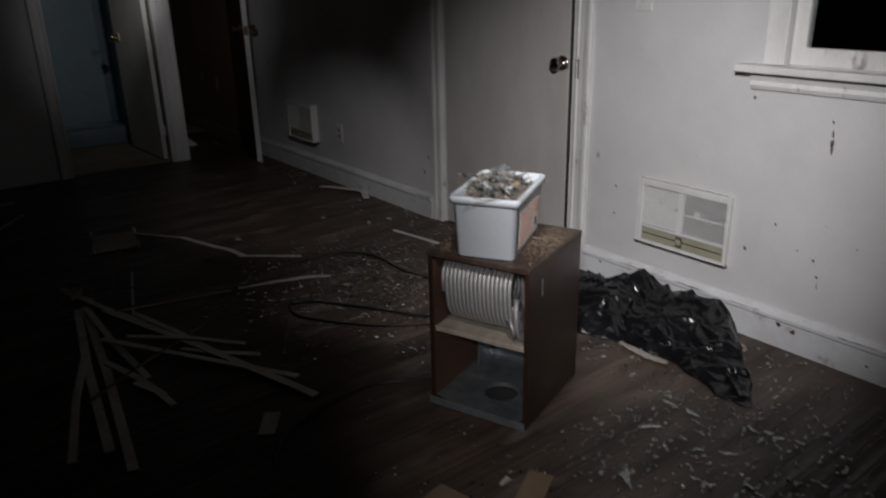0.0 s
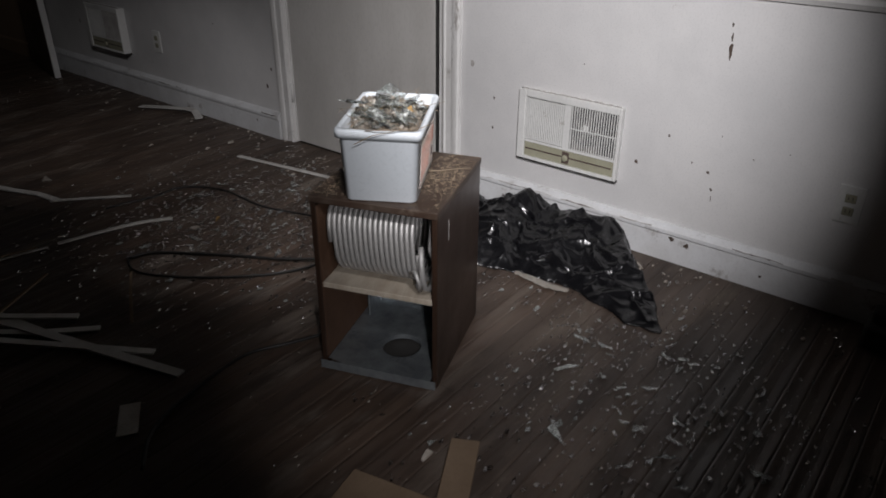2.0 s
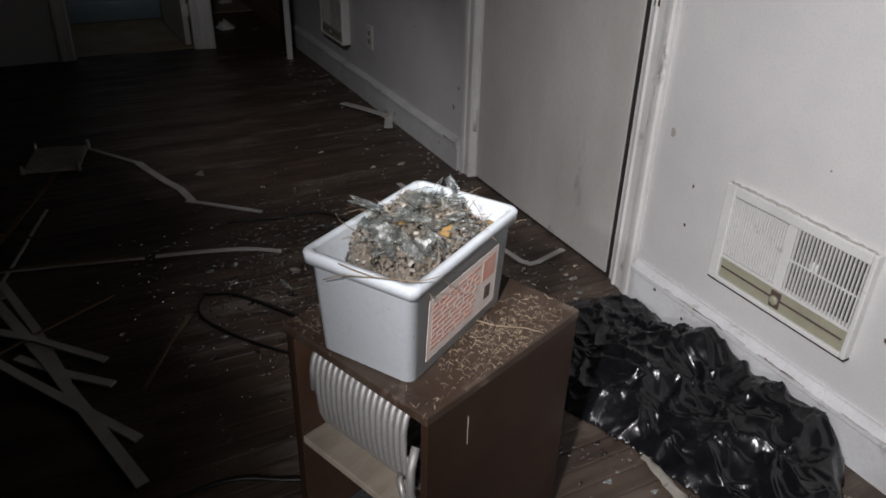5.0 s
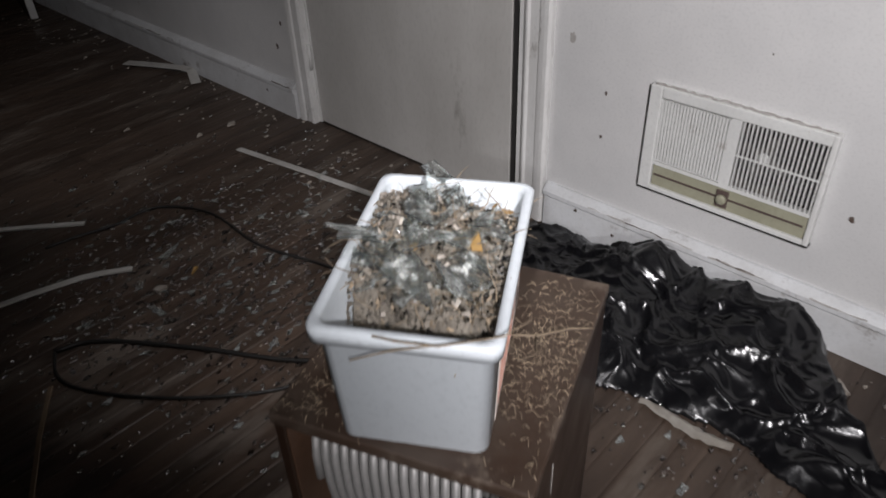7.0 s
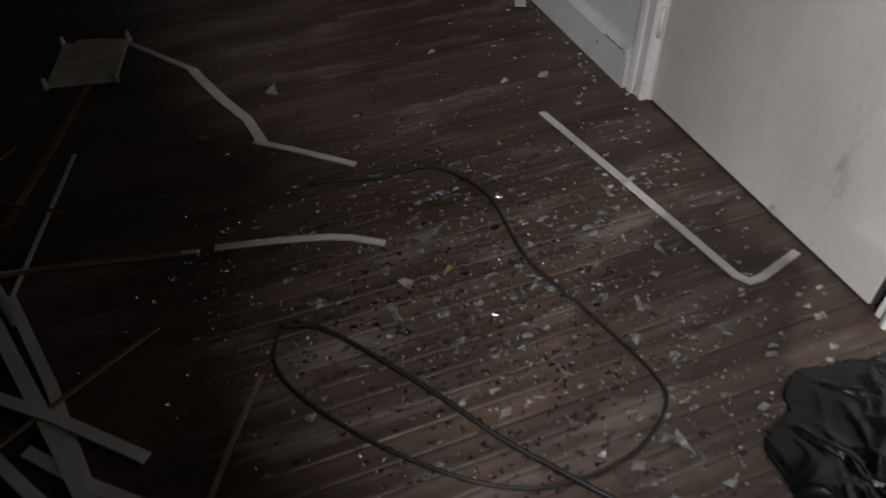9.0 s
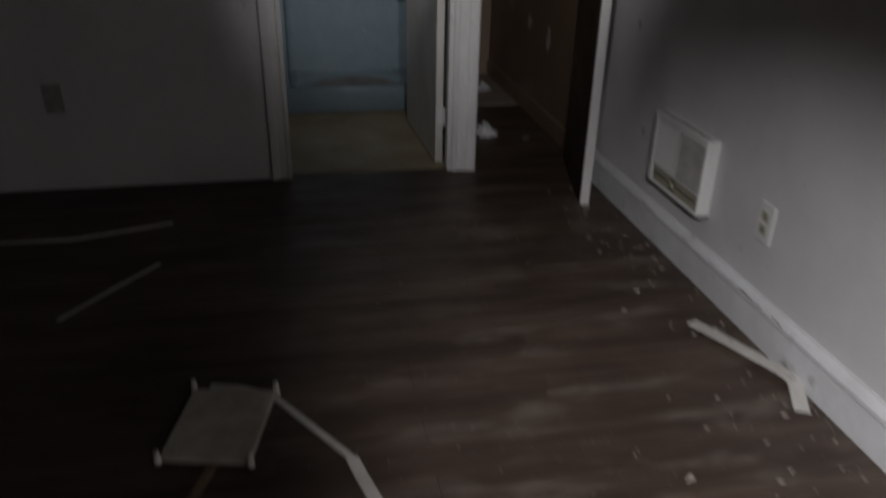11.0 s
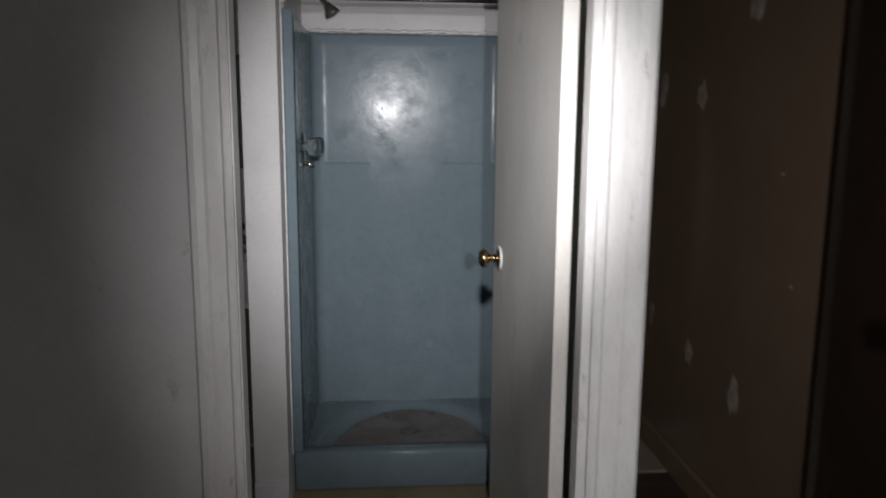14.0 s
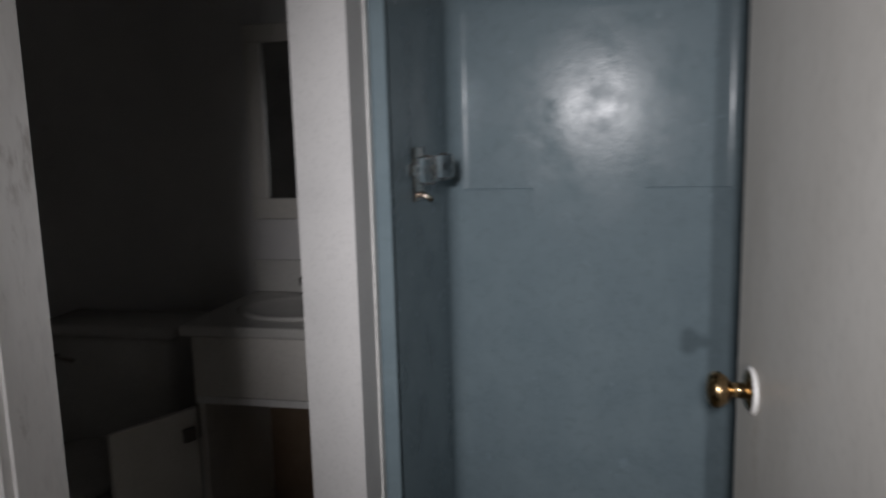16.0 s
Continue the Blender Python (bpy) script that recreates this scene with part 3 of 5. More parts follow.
for s in (-1, 1):
    part("tap_knob", lathe([(0.012, 0), (0.014, 0.02), (0.029, 0.026), (0.033, 0.042), (0.029, 0.060), (0.013, 0.064)], Matrix.Translation((0.003, s * 0.088, 0.012)) @ pose(0, 0, 0, 0, 90, 0), 8), M_CRYSTAL, valve, "clear faceted plastic knob")
part("spout", tube([(0, 0, -0.045), (0.02, 0, -0.05), (0.035, 0, -0.06)], 0.007), M_CHROME, valve, "", True)
pipe = part("supply_pipe", tube([(SX0 - 0.02, 7.80, 1.75), (SX0 + 0.01, 7.80, 1.75), (SX0 + 0.05, 7.80, 1.74), (SX0 + 0.078, 7.80, 1.708)], 0.007), M_FAN, stall, "bent dark supply pipe", True)
part("spray_head", lathe([(0.010, 0), (0.013, 0.012), (0.026, 0.035), (0.027, 0.045), (0.02, 0.047)], Matrix.Translation((SX0 + 0.074, 7.80, 1.714)) @ pose(0, 0, 0, 0, 148, 0)), M_FAN, pipe, "dark round shower head", True)
rod = thing("curtain_rod", pose(0, SF - 0.02, 1.665), "thin metal shower curtain rod", "curtain rod")
part("rod", tube([(SX0 - 0.03, 0, 0), (-0.562, 0, 0)], 0.0085, 10), M_CHROME, rod, "", True)
part("end_cup", lathe([(0.02, 0), (0.02, 0.008), (0.012, 0.014)], Matrix.Translation((SX0 - 0.034, 0, 0)) @ pose(0, 0, 0, 0, 90, 0)), M_TRIM, rod, "painted end cup", True)

# ---- bathroom fittings ----
VX0, VX1, VY, VH = -1.957, STUBL - 0.004, 7.549, 0.815
vanity = thing("vanity_cabinet", pose(0, 0, 0.004), "white vanity cabinet with its doors hanging open", "cabinet")
part("side_panel", bx(VX0 + 0.02, VX0 + 0.036, VY + 0.015, BACK - 0.004, 0.0, VH - 0.03), M_PORC_DULL, vanity)
part("side_panel", bx(VX1 - 0.02, VX1 - 0.004, VY + 0.015, BACK - 0.004, 0.0, VH - 0.03), M_PORC_DULL, vanity)
part("back_panel", bx(VX0 + 0.036, VX1 - 0.02, BACK - 0.02, BACK - 0.004, 0.08, VH - 0.03), M_PORC_DULL, vanity)
part("cabinet_floor", bx(VX0 + 0.036, VX1 - 0.02, VY + 0.02, BACK - 0.02, 0.07, 0.085), M_SHELF, vanity, "raw board inside")
part("inner_back", bx(VX0 + 0.036, VX1 - 0.02, BACK - 0.026, BACK - 0.021, 0.085, VH - 0.04), M_CARD, vanity, "brown board at the back")
part("false_drawer", bx(VX0 + 0.02, VX1 - 0.004, VY, VY + 0.014, VH - 0.185, VH - 0.03, 0.003), M_PORC_DULL, vanity, "white front panel")
part("face_rail", bx(VX0 + 0.02, VX1 - 0.004, VY + 0.004, VY + 0.03, VH - 0.205, VH - 0.187), M_TRIM, vanity)
for m, w, side in ((pose(VX0 + 0.022, VY, 0.08, 0, 0, -118), 0.225, 1), (pose(VX1 - 0.006, VY, 0.08, 0, 0, -82), 0.21, 1)):
    d = part("cabinet_door", bx(0.0, w, -0.016, 0.0, 0, 0.52, 0.003), M_PORC_DULL, vanity, "white cabinet door hanging open")
    d.matrix_local = m
    part("hinge", bx(0.012, 0.045, 0.0, 0.012, 0.44, 0.475, 0.002), M_FAN, d, "dark metal hinge")
part("drain_pipe", tube([(-1.70, 7.76, 0.66), (-1.70, 7.76, 0.45), (-1.69, 7.80, 0.40), (-1.68, 7.86, 0.43), (-1.68, 7.93, 0.44)], 0.018), M_PORC_DULL, vanity, "white plastic drain pipe", True)
top = thing("sink_counter", pose(0, 0, VH - 0.022), "white cultured-marble vanity top with a moulded basin", "worktop")
b = bx(VX0, VX1, VY - 0.02, BACK - 0.002, 0, 0.028, 0.006)
part("slab", b, M_PORC, top)
part("backsplash", bx(VX0 + 0.01, VX1, BACK - 0.022, BACK - 0.002, 0.029, 0.125, 0.004), M_PORC, top, "white backsplash")
part("basin", lathe([(0.17, 0.027), (0.178, 0.034), (0.168, 0.040), (0.150, 0.034), (0.11, 0.030), (0.03, 0.029)], Matrix.Translation((-1.71, 7.73, 0)) @ Matrix.Diagonal((1, 0.8, 1, 1)), 32), M_PORC, top, "oval basin rim", True)
tap = thing("basin_tap", pose(-1.70, 7.885, VH + 0.007), "small basin tap with two dark round knobs", "tap")
part("tap_body", bx(-0.075, 0.075, -0.022, 0.022, 0, 0.018, 0.006), M_CHROME, tap)
for s in (-0.055, 0.055):
    part("tap_knob", lathe([(0.012, 0.017), (0.012, 0.028), (0.026, 0.034), (0.028, 0.052), (0.02, 0.062)], Matrix.Translation((s, 0, 0)), 12), M_FAN, tap, "dark round knob", True)
part("spout", tube([(0, 0, 0.015), (0, -0.01, 0.045), (0, -0.05, 0.055), (0, -0.095, 0.04)], 0.009), M_CHROME, tap, "", True)
cab = thing("medicine_cabinet", pose(-1.713, BACK, 1.10), "white framed medicine cabinet with a dark mirror", "mirror cabinet")
b = bx(-0.22, 0.22, -0.03, 0, -0.06, 0.0, 0.003)
bx(-0.22, -0.17, -0.03, 0, 0.0, 0.44, 0.003, bm=b)
bx(0.17, 0.22, -0.03, 0, 0.0, 0.44, 0.003, bm=b)
bx(-0.22, 0.22, -0.03, 0, 0.44, 0.49, 0.003, bm=b)
part("frame", b, M_PORC_DULL, cab)
part("mirror_glass", bx(-0.17, 0.17, -0.018, -0.012, 0.0, 0.44), M_MIRROR, cab, "dark mirror glass")

toilet = thing("toilet", pose(-2.335, BACK, 0.004), "old white toilet with a closed lid", "toilet")
part("tank", bx(-0.215, 0.215, -0.205, -0.02, 0.37, 0.715, 0.02), M_PORC, toilet, "", True)
part("tank_lid", bx(-0.23, 0.23, -0.22, -0.012, 0.716, 0.752, 0.012), M_PORC, toilet, "white tank lid", True)
part("flush_lever", tube([(-0.16, -0.205, 0.655), (-0.16, -0.225, 0.655), (-0.09, -0.228, 0.648)], 0.006), M_CHROME, toilet, "chrome flush lever", True)
bowl_m = Matrix.Translation((0, -0.43, 0)) @ Matrix.Diagonal((0.85, 1.15, 1, 1))
part("bowl", lathe([(0.11, 0), (0.115, 0.02), (0.10, 0.10), (0.12, 0.20), (0.185, 0.31), (0.205, 0.365), (0.20, 0.385)], bowl_m, 28), M_PORC, toilet, "", True)
part("pedestal_back", bx(-0.10, 0.10, -0.30, -0.03, 0, 0.368, 0.03), M_PORC, toilet, "", True)
part("seat_lid", lathe([(0.21, 0.386), (0.215, 0.395), (0.21, 0.41), (0.19, 0.415), (0.02, 0.417)], bowl_m, 28), M_PORC, toilet, "closed white lid", True)


# ---- wall fittings ----
def wall_heater(y0, y1, z0, z1, depth, label, old):
    """A fan heater let into the wall: frame, grille halves, fan, olive control strip."""
    h = thing("wall_heater", pose(-FAR_X if y0 > 4 else 0.0, y1, z0), label, "heater")
    w, t = y1 - y0, z1 - z0
    sx = lambda f: -w * f
    cz = 0.26 * t
    b = bx(-depth, 0, sx(1), sx(1) + 0.03 * w, 0, t, 0.003)
    bx(-depth, 0, sx(0.075), 0, 0, t, 0.003, bm=b)
    bx(-depth, 0, sx(0.97), sx(0.075), 0, 0.045 * t, 0.002, bm=b)
    bx(-depth, 0, sx(0.97), sx(0.075), t * 0.90, t, 0.003, bm=b)
    bx(-depth + 0.002, 0, sx(0.97), sx(0.075), cz, cz + 0.03 * t, bm=b)
    bx(-depth + 0.002, 0, sx(0.53), sx(0.475), cz + 0.03 * t, t * 0.90, bm=b)
    part("frame", b, M_ENAMEL, h, "white enamelled frame with grime along its top")
    # Black strip stands in for the shadow under the frame
    part("lower_edge", bx(-depth * 0.8, 0, sx(1), 0, -0.006, -0.0005), M_SHADE, h, "black strip painted for the shadow under the heater")
    part("control_strip", bx(-depth + 0.006, 0, sx(0.965), sx(0.08), 0.05 * t, cz - 0.002), M_OLIVE, h, "olive-green control strip")
    part("strip_line", bx(-depth + 0.004, -depth + 0.0055, sx(0.95), sx(0.09), 0.150 * t, 0.168 * t), M_INK, h, "dark line along the strip")
    part("control_plate", bx(-depth + 0.001, -depth + 0.0039, sx(0.545), sx(0.475), 0.075 * t, cz - 0.006, 0.001), M_INK if old else M_FAN, h, "square switch plate")
    part("control_knob", lathe([(0.012, 0), (0.012, 0.006), (0.007, 0.008)], Matrix.Translation((-depth + 0.001, sx(0.51), 0.155 * t)) @ pose(0, 0, 0, 0, -90, 0)), M_OLIVE, h, "round control knob", True)
    # Black backing paints the shaded depth the shallow casing lacks
    part("backing", bx(-0.004, 0.0, sx(0.97), sx(0.07), cz, t * 0.9), M_WIRE_SHADE, h, "black sheet for the shade inside the heater")
    part("panel", bx(-depth + 0.0135, -0.005, sx(0.475), sx(0.075), cz + 0.03 * t, 0.9 * t), M_ENAMEL, h, "white panel behind the grille")
    n = 22
    for k in range(n):
        y = sx(0.085 + 0.385 * k / (n - 1))
        part("slat", bx(-depth + 0.003, -depth + 0.0085, y - 0.0025, y + 0.0025, cz + 0.04 * t, 0.885 * t), M_ENAMEL, h)
    # Plate colour lowered in place of a deep shaded recess
    part("fan_plate", bx(-0.009, -0.005, sx(0.81), sx(0.53), cz + 0.03 * t, 0.9 * t), M_PLATE_SHADE, h, "fan plate darkened for the shade behind the slats")
    fy, fz = sx(0.67), 0.62 * t
    # Flat black disc, shade painted in for a deep opening
    part("fan_opening", lathe([(0.25 * t, 0), (0.25 * t, 0.0012), (0.01, 0.0013)], Matrix.Translation((-0.009, fy, fz)) @ pose(0, 0, 0, 0, -90, 0), 32), M_WIRE_SHADE, h, "round fan opening painted black for its shade")
    for k in range(4):
        bl = part("fan_blade", bx(-0.001, 0.001, 0.03 * t, 0.20 * t, -0.045 * t, 0.045 * t, 0.0005), M_FAN, h, "dusty fan blade")
        bl.matrix_local = Matrix.Translation((-0.0118, fy, fz)) @ pose(0, 0, 0, 90 * k + 20, 0, 0)
    part("fan_hub", lathe([(0.05 * t, 0), (0.05 * t, 0.002), (0.03 * t, 0.003)], Matrix.Translation((-0.0125, fy, fz)) @ pose(0, 0, 0, 0, -90, 0)), M_ENAMEL, h, "", True)
    n = 19
    for k in range(n):
        y = sx(0.545 + 0.415 * k / (n - 1))
        part("slat", bx(-depth + 0.001, -depth + 0.006, y - 0.0015, y + 0.0015, cz + 0.03 * t, 0.9 * t), M_ENAMEL if old else M_FANPLATE, h)
    part("cross_bar", bx(-depth + 0.004, -depth + 0.0065, sx(0.965), sx(0.53), 0.58 * t, 0.595 * t), M_ENAMEL, h)
    rng = random.Random(7)
    part("grime_ridge", tube([(-depth * 0.6 + rng.uniform(-0.004, 0.004), sx(0.02 + 0.96 * k / 40), t + 0.001) for k in range(41)], [rng.uniform(0.001, 0.0045) for _ in range(41)], 6), M_SCUFF, h, "ragged plaster and grime along the top", True)
    return h


wall_heater(2.159, 2.571, 0.237, 0.501, 0.024, "white wall fan heater with olive control strip, grille over a fan", True)
wall_heater(5.218, 5.58, 0.232, 0.484, 0.048, "white wall fan heater standing proud of the wall beside an outlet", False)


def outlet(y, z, label):
    o = thing("wall_outlet", pose(-FAR_X if y > 4 else 0.0, y, z), label, "outlet", "wall outlets")
    part("cover_plate", bx(-0.006, 0, -0.036, 0.036, -0.058, 0.058, 0.002), M_ENAMEL, o)
    for s in (-0.02, 0.02):
        part("socket", bx(-0.009, -0.006, -0.015, 0.015, s - 0.013, s + 0.013, 0.002), M_OLIVE, o, "grimy socket face")
        for d in (-0.006, 0.006):
            part("slot", bx(-0.0095, -0.0091, d - 0.0012, d + 0.0012, s - 0.004, s + 0.006), M_INK, o)


outlet(1.43, 0.352, "white double outlet with grimy sockets on the long wall")
outlet(4.93, 0.338, "white double outlet beside the farther wall heater")
plate = thing("wall_plate", pose(-2.255, NORTH, 0.385), "dull grey cover plate low on the end wall", "cover plate")
part("cover_plate", bx(-0.036, 0.036, -0.006, 0, -0.058, 0.058, 0.002), M_FANPLATE, plate)
sw = thing("light_switch", pose(0, 2.616, 1.19), "small white light switch beside the closed door", "switch")
part("cover_plate", bx(-0.006, 0, -0.036, 0.036, -0.058, 0.058, 0.002), M_ENAMEL, sw)
part("toggle", bx(-0.016, -0.006, -0.005, 0.005, -0.004, 0.014, 0.001), M_ENAMEL, sw)

# stains and gouges on the long wall
rng = random.Random(11)


def blot(y, z, r, material, name="wall_stain", label="small dark stain on the wall", stretch=1.0, x=0.0):
    bm = bmesh.new()
    n = 11
    x -= FAR_X if D1B < y < 6.5 else 0.0
    c = bm.verts.new((x - 0.0016, y, z))
    ring = [bm.verts.new((x - 0.0005, y + math.cos(k * math.tau / n) * r * rng.uniform(0.45, 1.1), z + math.sin(k * math.tau / n) * r * stretch * rng.uniform(0.45, 1.1))) for k in range(n)]
    for k in range(n):
        bm.faces.new((c, ring[k], ring[(k + 1) % n]))
    bm.faces.new(ring[::-1])
    return solid(name, bm, material, label, "stain", "")


for y, z, r, s in ((1.85, 0.735, 0.010, 3.2), (1.853, 0.775, 0.005, 3.5), (1.857, 0.81, 0.004, 2.5), (2.098, 0.323, 0.011, 0.9), (1.852, 0.345, 0.009, 0.9), (1.832, 0.289, 0.008, 0.9), (1.828, 0.26, 0.002, 9), (1.997, 0.438, 0.006, 1), (1.909, 0.365, 0.004, 1),
                   (1.827, 0.472, 0.003, 1), (1.72, 0.42, 0.003, 1), (2.33, 0.62, 0.003, 1.4), (2.699, 0.317, 0.006, 1.6), (2.696, 0.434, 0.005, 1.6), (1.62, 0.46, 0.003, 1), (3.98, 0.34, 0.008, 1.6), (4.02, 0.25, 0.010, 1.6), (2.13, 0.86, 0.009, 1.3), (4.4, 0.5, 0.005, 1.2)):
    blot(y, z, r * 0.85, M_STAIN, stretch=s)
for y, z, r in ((1.927, 0.088, 0.012), (1.871, 0.076, 0.012), (1.62, 0.05, 0.006), (4.1, 0.07, 0.006), (2.62, 0.06, 0.006), (2.5, 0.09, 0.005), (2.74, 0.09, 0.007)):
    blot(y, z, r, M_STAIN, x=-0.0228, label="dark knock mark on the baseboard")
for y, z, r, s in ((2.80, 0.55, 0.010, 2), (5.9, 0.72, 0.012, 2), (5.75, 0.35, 0.014, 1.5), (5.7, 0.10, 0.02, 0.7), (3.3, 0.02, 0.02, 1.0)):
    blot(y, z, r, M_SCUFF, "wall_scuff", "grey scuff on the wall", s)
for y, z, r, s in ((7.69, 1.41, 0.05, 1.7), (7.34, 1.38, 0.045, 1.3), (7.01, 1.63, 0.05, 1.7), (7.325, 0.49, 0.045, 1.3), (6.985, 0.465, 0.042, 1.8), (7.69, 0.545, 0.035, 1.5), (6.72, 0.86, 0.010, 1.0), (6.80, 1.15, 0.012, 0.6)):
    blot(y, z, r, M_SPACKLE, "spackle_patch", "pale spackle patch smeared on the brown wall", s)
solid("trim", bx(POST - 0.006, -0.001, END - 0.008, END, 0.985, 0.991), M_SCUFF, "thin pale joint line across the cream wall", "trim")

# ---- old appliance cabinet with a coil ----
BW, BD, BHT = 0.331, 0.380, 0.514
box_m = pose(-1.070, 2.118, 0.0, 0, 0, 20.3)     # local x runs into the depth, y to the open front's far side
cabinet = thing("appliance_cabinet", box_m, "brown open-fronted appliance cabinet holding a metal coil, dusty on top", "cabinet")
part("side_panel", bx(0, BD, 0, 0.014, 0.0, BHT - 0.019, 0.002), M_CAB, cabinet)
part("side_panel", bx(0, BD, BW - 0.014, BW, 0.0, BHT - 0.019, 0.002), M_CAB, cabinet)
part("inner_lining", bx(0.004, BD - 0.02, BW - 0.0165, BW - 0.0143, 0.03, BHT - 0.03), M_CABIN, cabinet, "reddish-brown inner face")
part("top_panel", bx(-0.004, BD + 0.002, -0.002, BW + 0.002, BHT - 0.0188, BHT, 0.003), M_CABTOP, cabinet, "dusty brown top strewn with straw")
part("back_panel", bx(BD - 0.008, BD, 0.0143, BW - 0.0168, 0.0, BHT - 0.019), M_CABIN, cabinet)
part("shelf", bx(0.004, BD - 0.01, 0.0145, BW - 0.017, 0.252, 0.268, 0.002), M_SHELF, cabinet, "raw pale wooden shelf")
# metal tray with a round hole
b = bmesh.new()
hc, hr, n = Vector((0.115, BW * 0.43, 0)), 0.055, 32
inn_t = [b.verts.new(hc + Vector((math.cos(k * math.tau / n) * hr, math.sin(k * math.tau / n) * hr, 0.030))) for k in range(n)]
inn_b = [b.verts.new(v.co - Vector((0, 0, 0.014))) for v in inn_t]
x0, x1, y0, y1 = -0.012, BD - 0.012, 0.015, BW - 0.0175


def to_rect(v):
    d = v.co - hc
    s = min((x1 - hc.x) / d.x if d.x > 1e-6 else 1e9, (x0 - hc.x) / d.x if d.x < -1e-6 else 1e9, (y1 - hc.y) / d.y if d.y > 1e-6 else 1e9, (y0 - hc.y) / d.y if d.y < -1e-6 else 1e9)
    return (hc.x + d.x * s, hc.y + d.y * s, 0.030)


out_t = [b.verts.new(to_rect(v)) for v in inn_t]
for k in range(n):
    k2 = (k + 1) % n
    b.faces.new((inn_t[k], inn_t[k2], out_t[k2], out_t[k]))
    b.faces.new((inn_t[k], inn_b[k], inn_b[k2], inn_t[k2]))
bx(x0 - 0.002, x0, y0 - 0.014, y1 + 0.016, 0.004, 0.030, bm=b)
part("tray", b, M_ZINC, cabinet, "stained zinc tray with a round hole")
# Dark sheet painted as the shade seen through the hole
part("hole_shadow", bx(0.03, 0.2, 0.05, 0.25, 0.001, 0.004), M_SHADE, cabinet, "dark sheet for the shade under the hole")
part("tray_back", bx(BD - 0.05, BD - 0.045, 0.015, BW - 0.045, 0.031, 0.250), M_ZINC, cabinet, "zinc back sheet")
part("tray_post", bx(BD - 0.15, BD - 0.06, BW - 0.045, BW - 0.04, 0.031, 0.25), M_ZINC, cabinet, "pale metal upright")
part("sticker", bx(BD - 0.152, BD - 0.1505, BW - 0.07, BW - 0.044, 0.14, 0.165), M_PINK, cabinet, "small red and white sticker")
# coil: rounded loops side by side
pts = []
turns, per = 17, 26
cx, cz2, rx, rz = 0.155, 0.382, 0.135, 0.100
for k in range(turns * per + 1):
    a = k / per * math.tau
    e = 0.62
    ca, sa = math.cos(a), math.sin(a)
    pts.append((cx - rx * math.copysign(abs(ca) ** e, ca), BW - 0.04 - 0.235 * k / (turns * per) + 0.012 * sa, cz2 + rz * math.copysign(abs(sa) ** e, sa)))
part("coil", tube(pts, 0.0062, 7), M_ALU, cabinet, "dull silver tube wound into a tight coil", True)
tail = [(0.03, 0.052, 0.40), (0.012, 0.045, 0.37), (0.006, 0.040, 0.33), (0.012, 0.036, 0.295), (0.03, 0.030, 0.282), (0.05, 0.026, 0.30), (0.05, 0.024, 0.35), (0.03, 0.026, 0.40), (0.05, 0.03, 0.45), (0.09, 0.026, 0.47)]
part("coil_end", tube(tail, 0.0075, 8), M_ALU, cabinet, "bent end of the tube", True)
part("coil_end", tube([(0.02, 0.075, 0.33), (0.0, 0.058, 0.345), (-0.002, 0.045, 0.315), (0.01, 0.048, 0.29), (0.02, 0.06, 0.30)], 0.006, 8), M_ALU, cabinet, "bent end of the tube", True)
part("scratch", bx(0.09, 0.0915, -0.0008, -0.0002, 0.40, 0.455), M_SCUFF, cabinet, "pale scratch on the side")

# ---- plastic tub of broken glass ----
TUBA, TW, TD, TH = 31.0, 0.204, 0.314, 0.182
tub_m = pose(-1.070, 2.164, BHT + 0.0005, 0, 0, TUBA)   # x into the depth, y across the front
tub = thing("plastic_tub", tub_m, "white plastic tub with a rolled rim and torn label", "tub")


def rounded(x0, x1, y0, y1, r, z, n=5):
    out = []
    for cx_, cy_, a0 in ((x1 - r, y1 - r, 0), (x0 + r, y1 - r, 90), (x0 + r, y0 + r, 180), (x1 - r, y0 + r, 270)):
        for k in range(n):
            a = radians(a0 + 90 * k / (n - 1))
            out.append(Vector((cx_ + r * math.cos(a), cy_ + r * math.sin(a), z)))
    return out


b = bmesh.new()
secs = []
for ins, z in ((0.020, 0), (0.016, 0.004), (0.0085, TH - 0.022), (0.0065, TH - 0.02), (0.0, TH - 0.020), (-0.001, TH - 0.004), (0.002, TH), (0.010, TH), (0.012, TH - 0.006), (0.021, 0.010)):
    secs.append([b.verts.new(p) for p in rounded(ins, TD - ins, ins, TW - ins, 0.016, z)])
for u, v in zip(secs, secs[1:]):
    for k in range(len(u)):
        b.faces.new((u[k], u[(k + 1) % len(u)], v[(k + 1) % len(u)], v[k]))
b.faces.new(secs[0][::-1])
b.faces.new(secs[-1])
part("body", b, M_TUB, tub, "", True)
lab = part("label", bx(0.05, 0.26, -0.0009, 0.0, 0.025, 0.135), M_LABEL, tub, "torn pinkish paper label")
lab.matrix_local = pose(0, 0.0146, 0, 2.75, 0, 0)
rng = random.Random(21)
for r in range(9):
    x = 0.06
    while x < 0.19:
        w = rng.uniform(0.008, 0.03)
        ink = part("print_line", bx(x, min(x + w, 0.2), -0.0016, -0.001, 0.118 - r * 0.0095, 0.1225 - r * 0.0095), M_PINK, lab)
        x += w + 0.006
part("print_block", bx(0.21, 0.25, -0.0016, -0.001, 0.085, 0.125), M_PINK, lab, "faded red block of print")
part("print_block", bx(0.222, 0.24, -0.0017, -0.001, 0.045, 0.07), M_INK, lab, "small dark printed sign")

heap = thing("glass_heap", tub_m @ pose(0, 0, 0), "heap of broken window glass, dirt and dry straw", "debris")
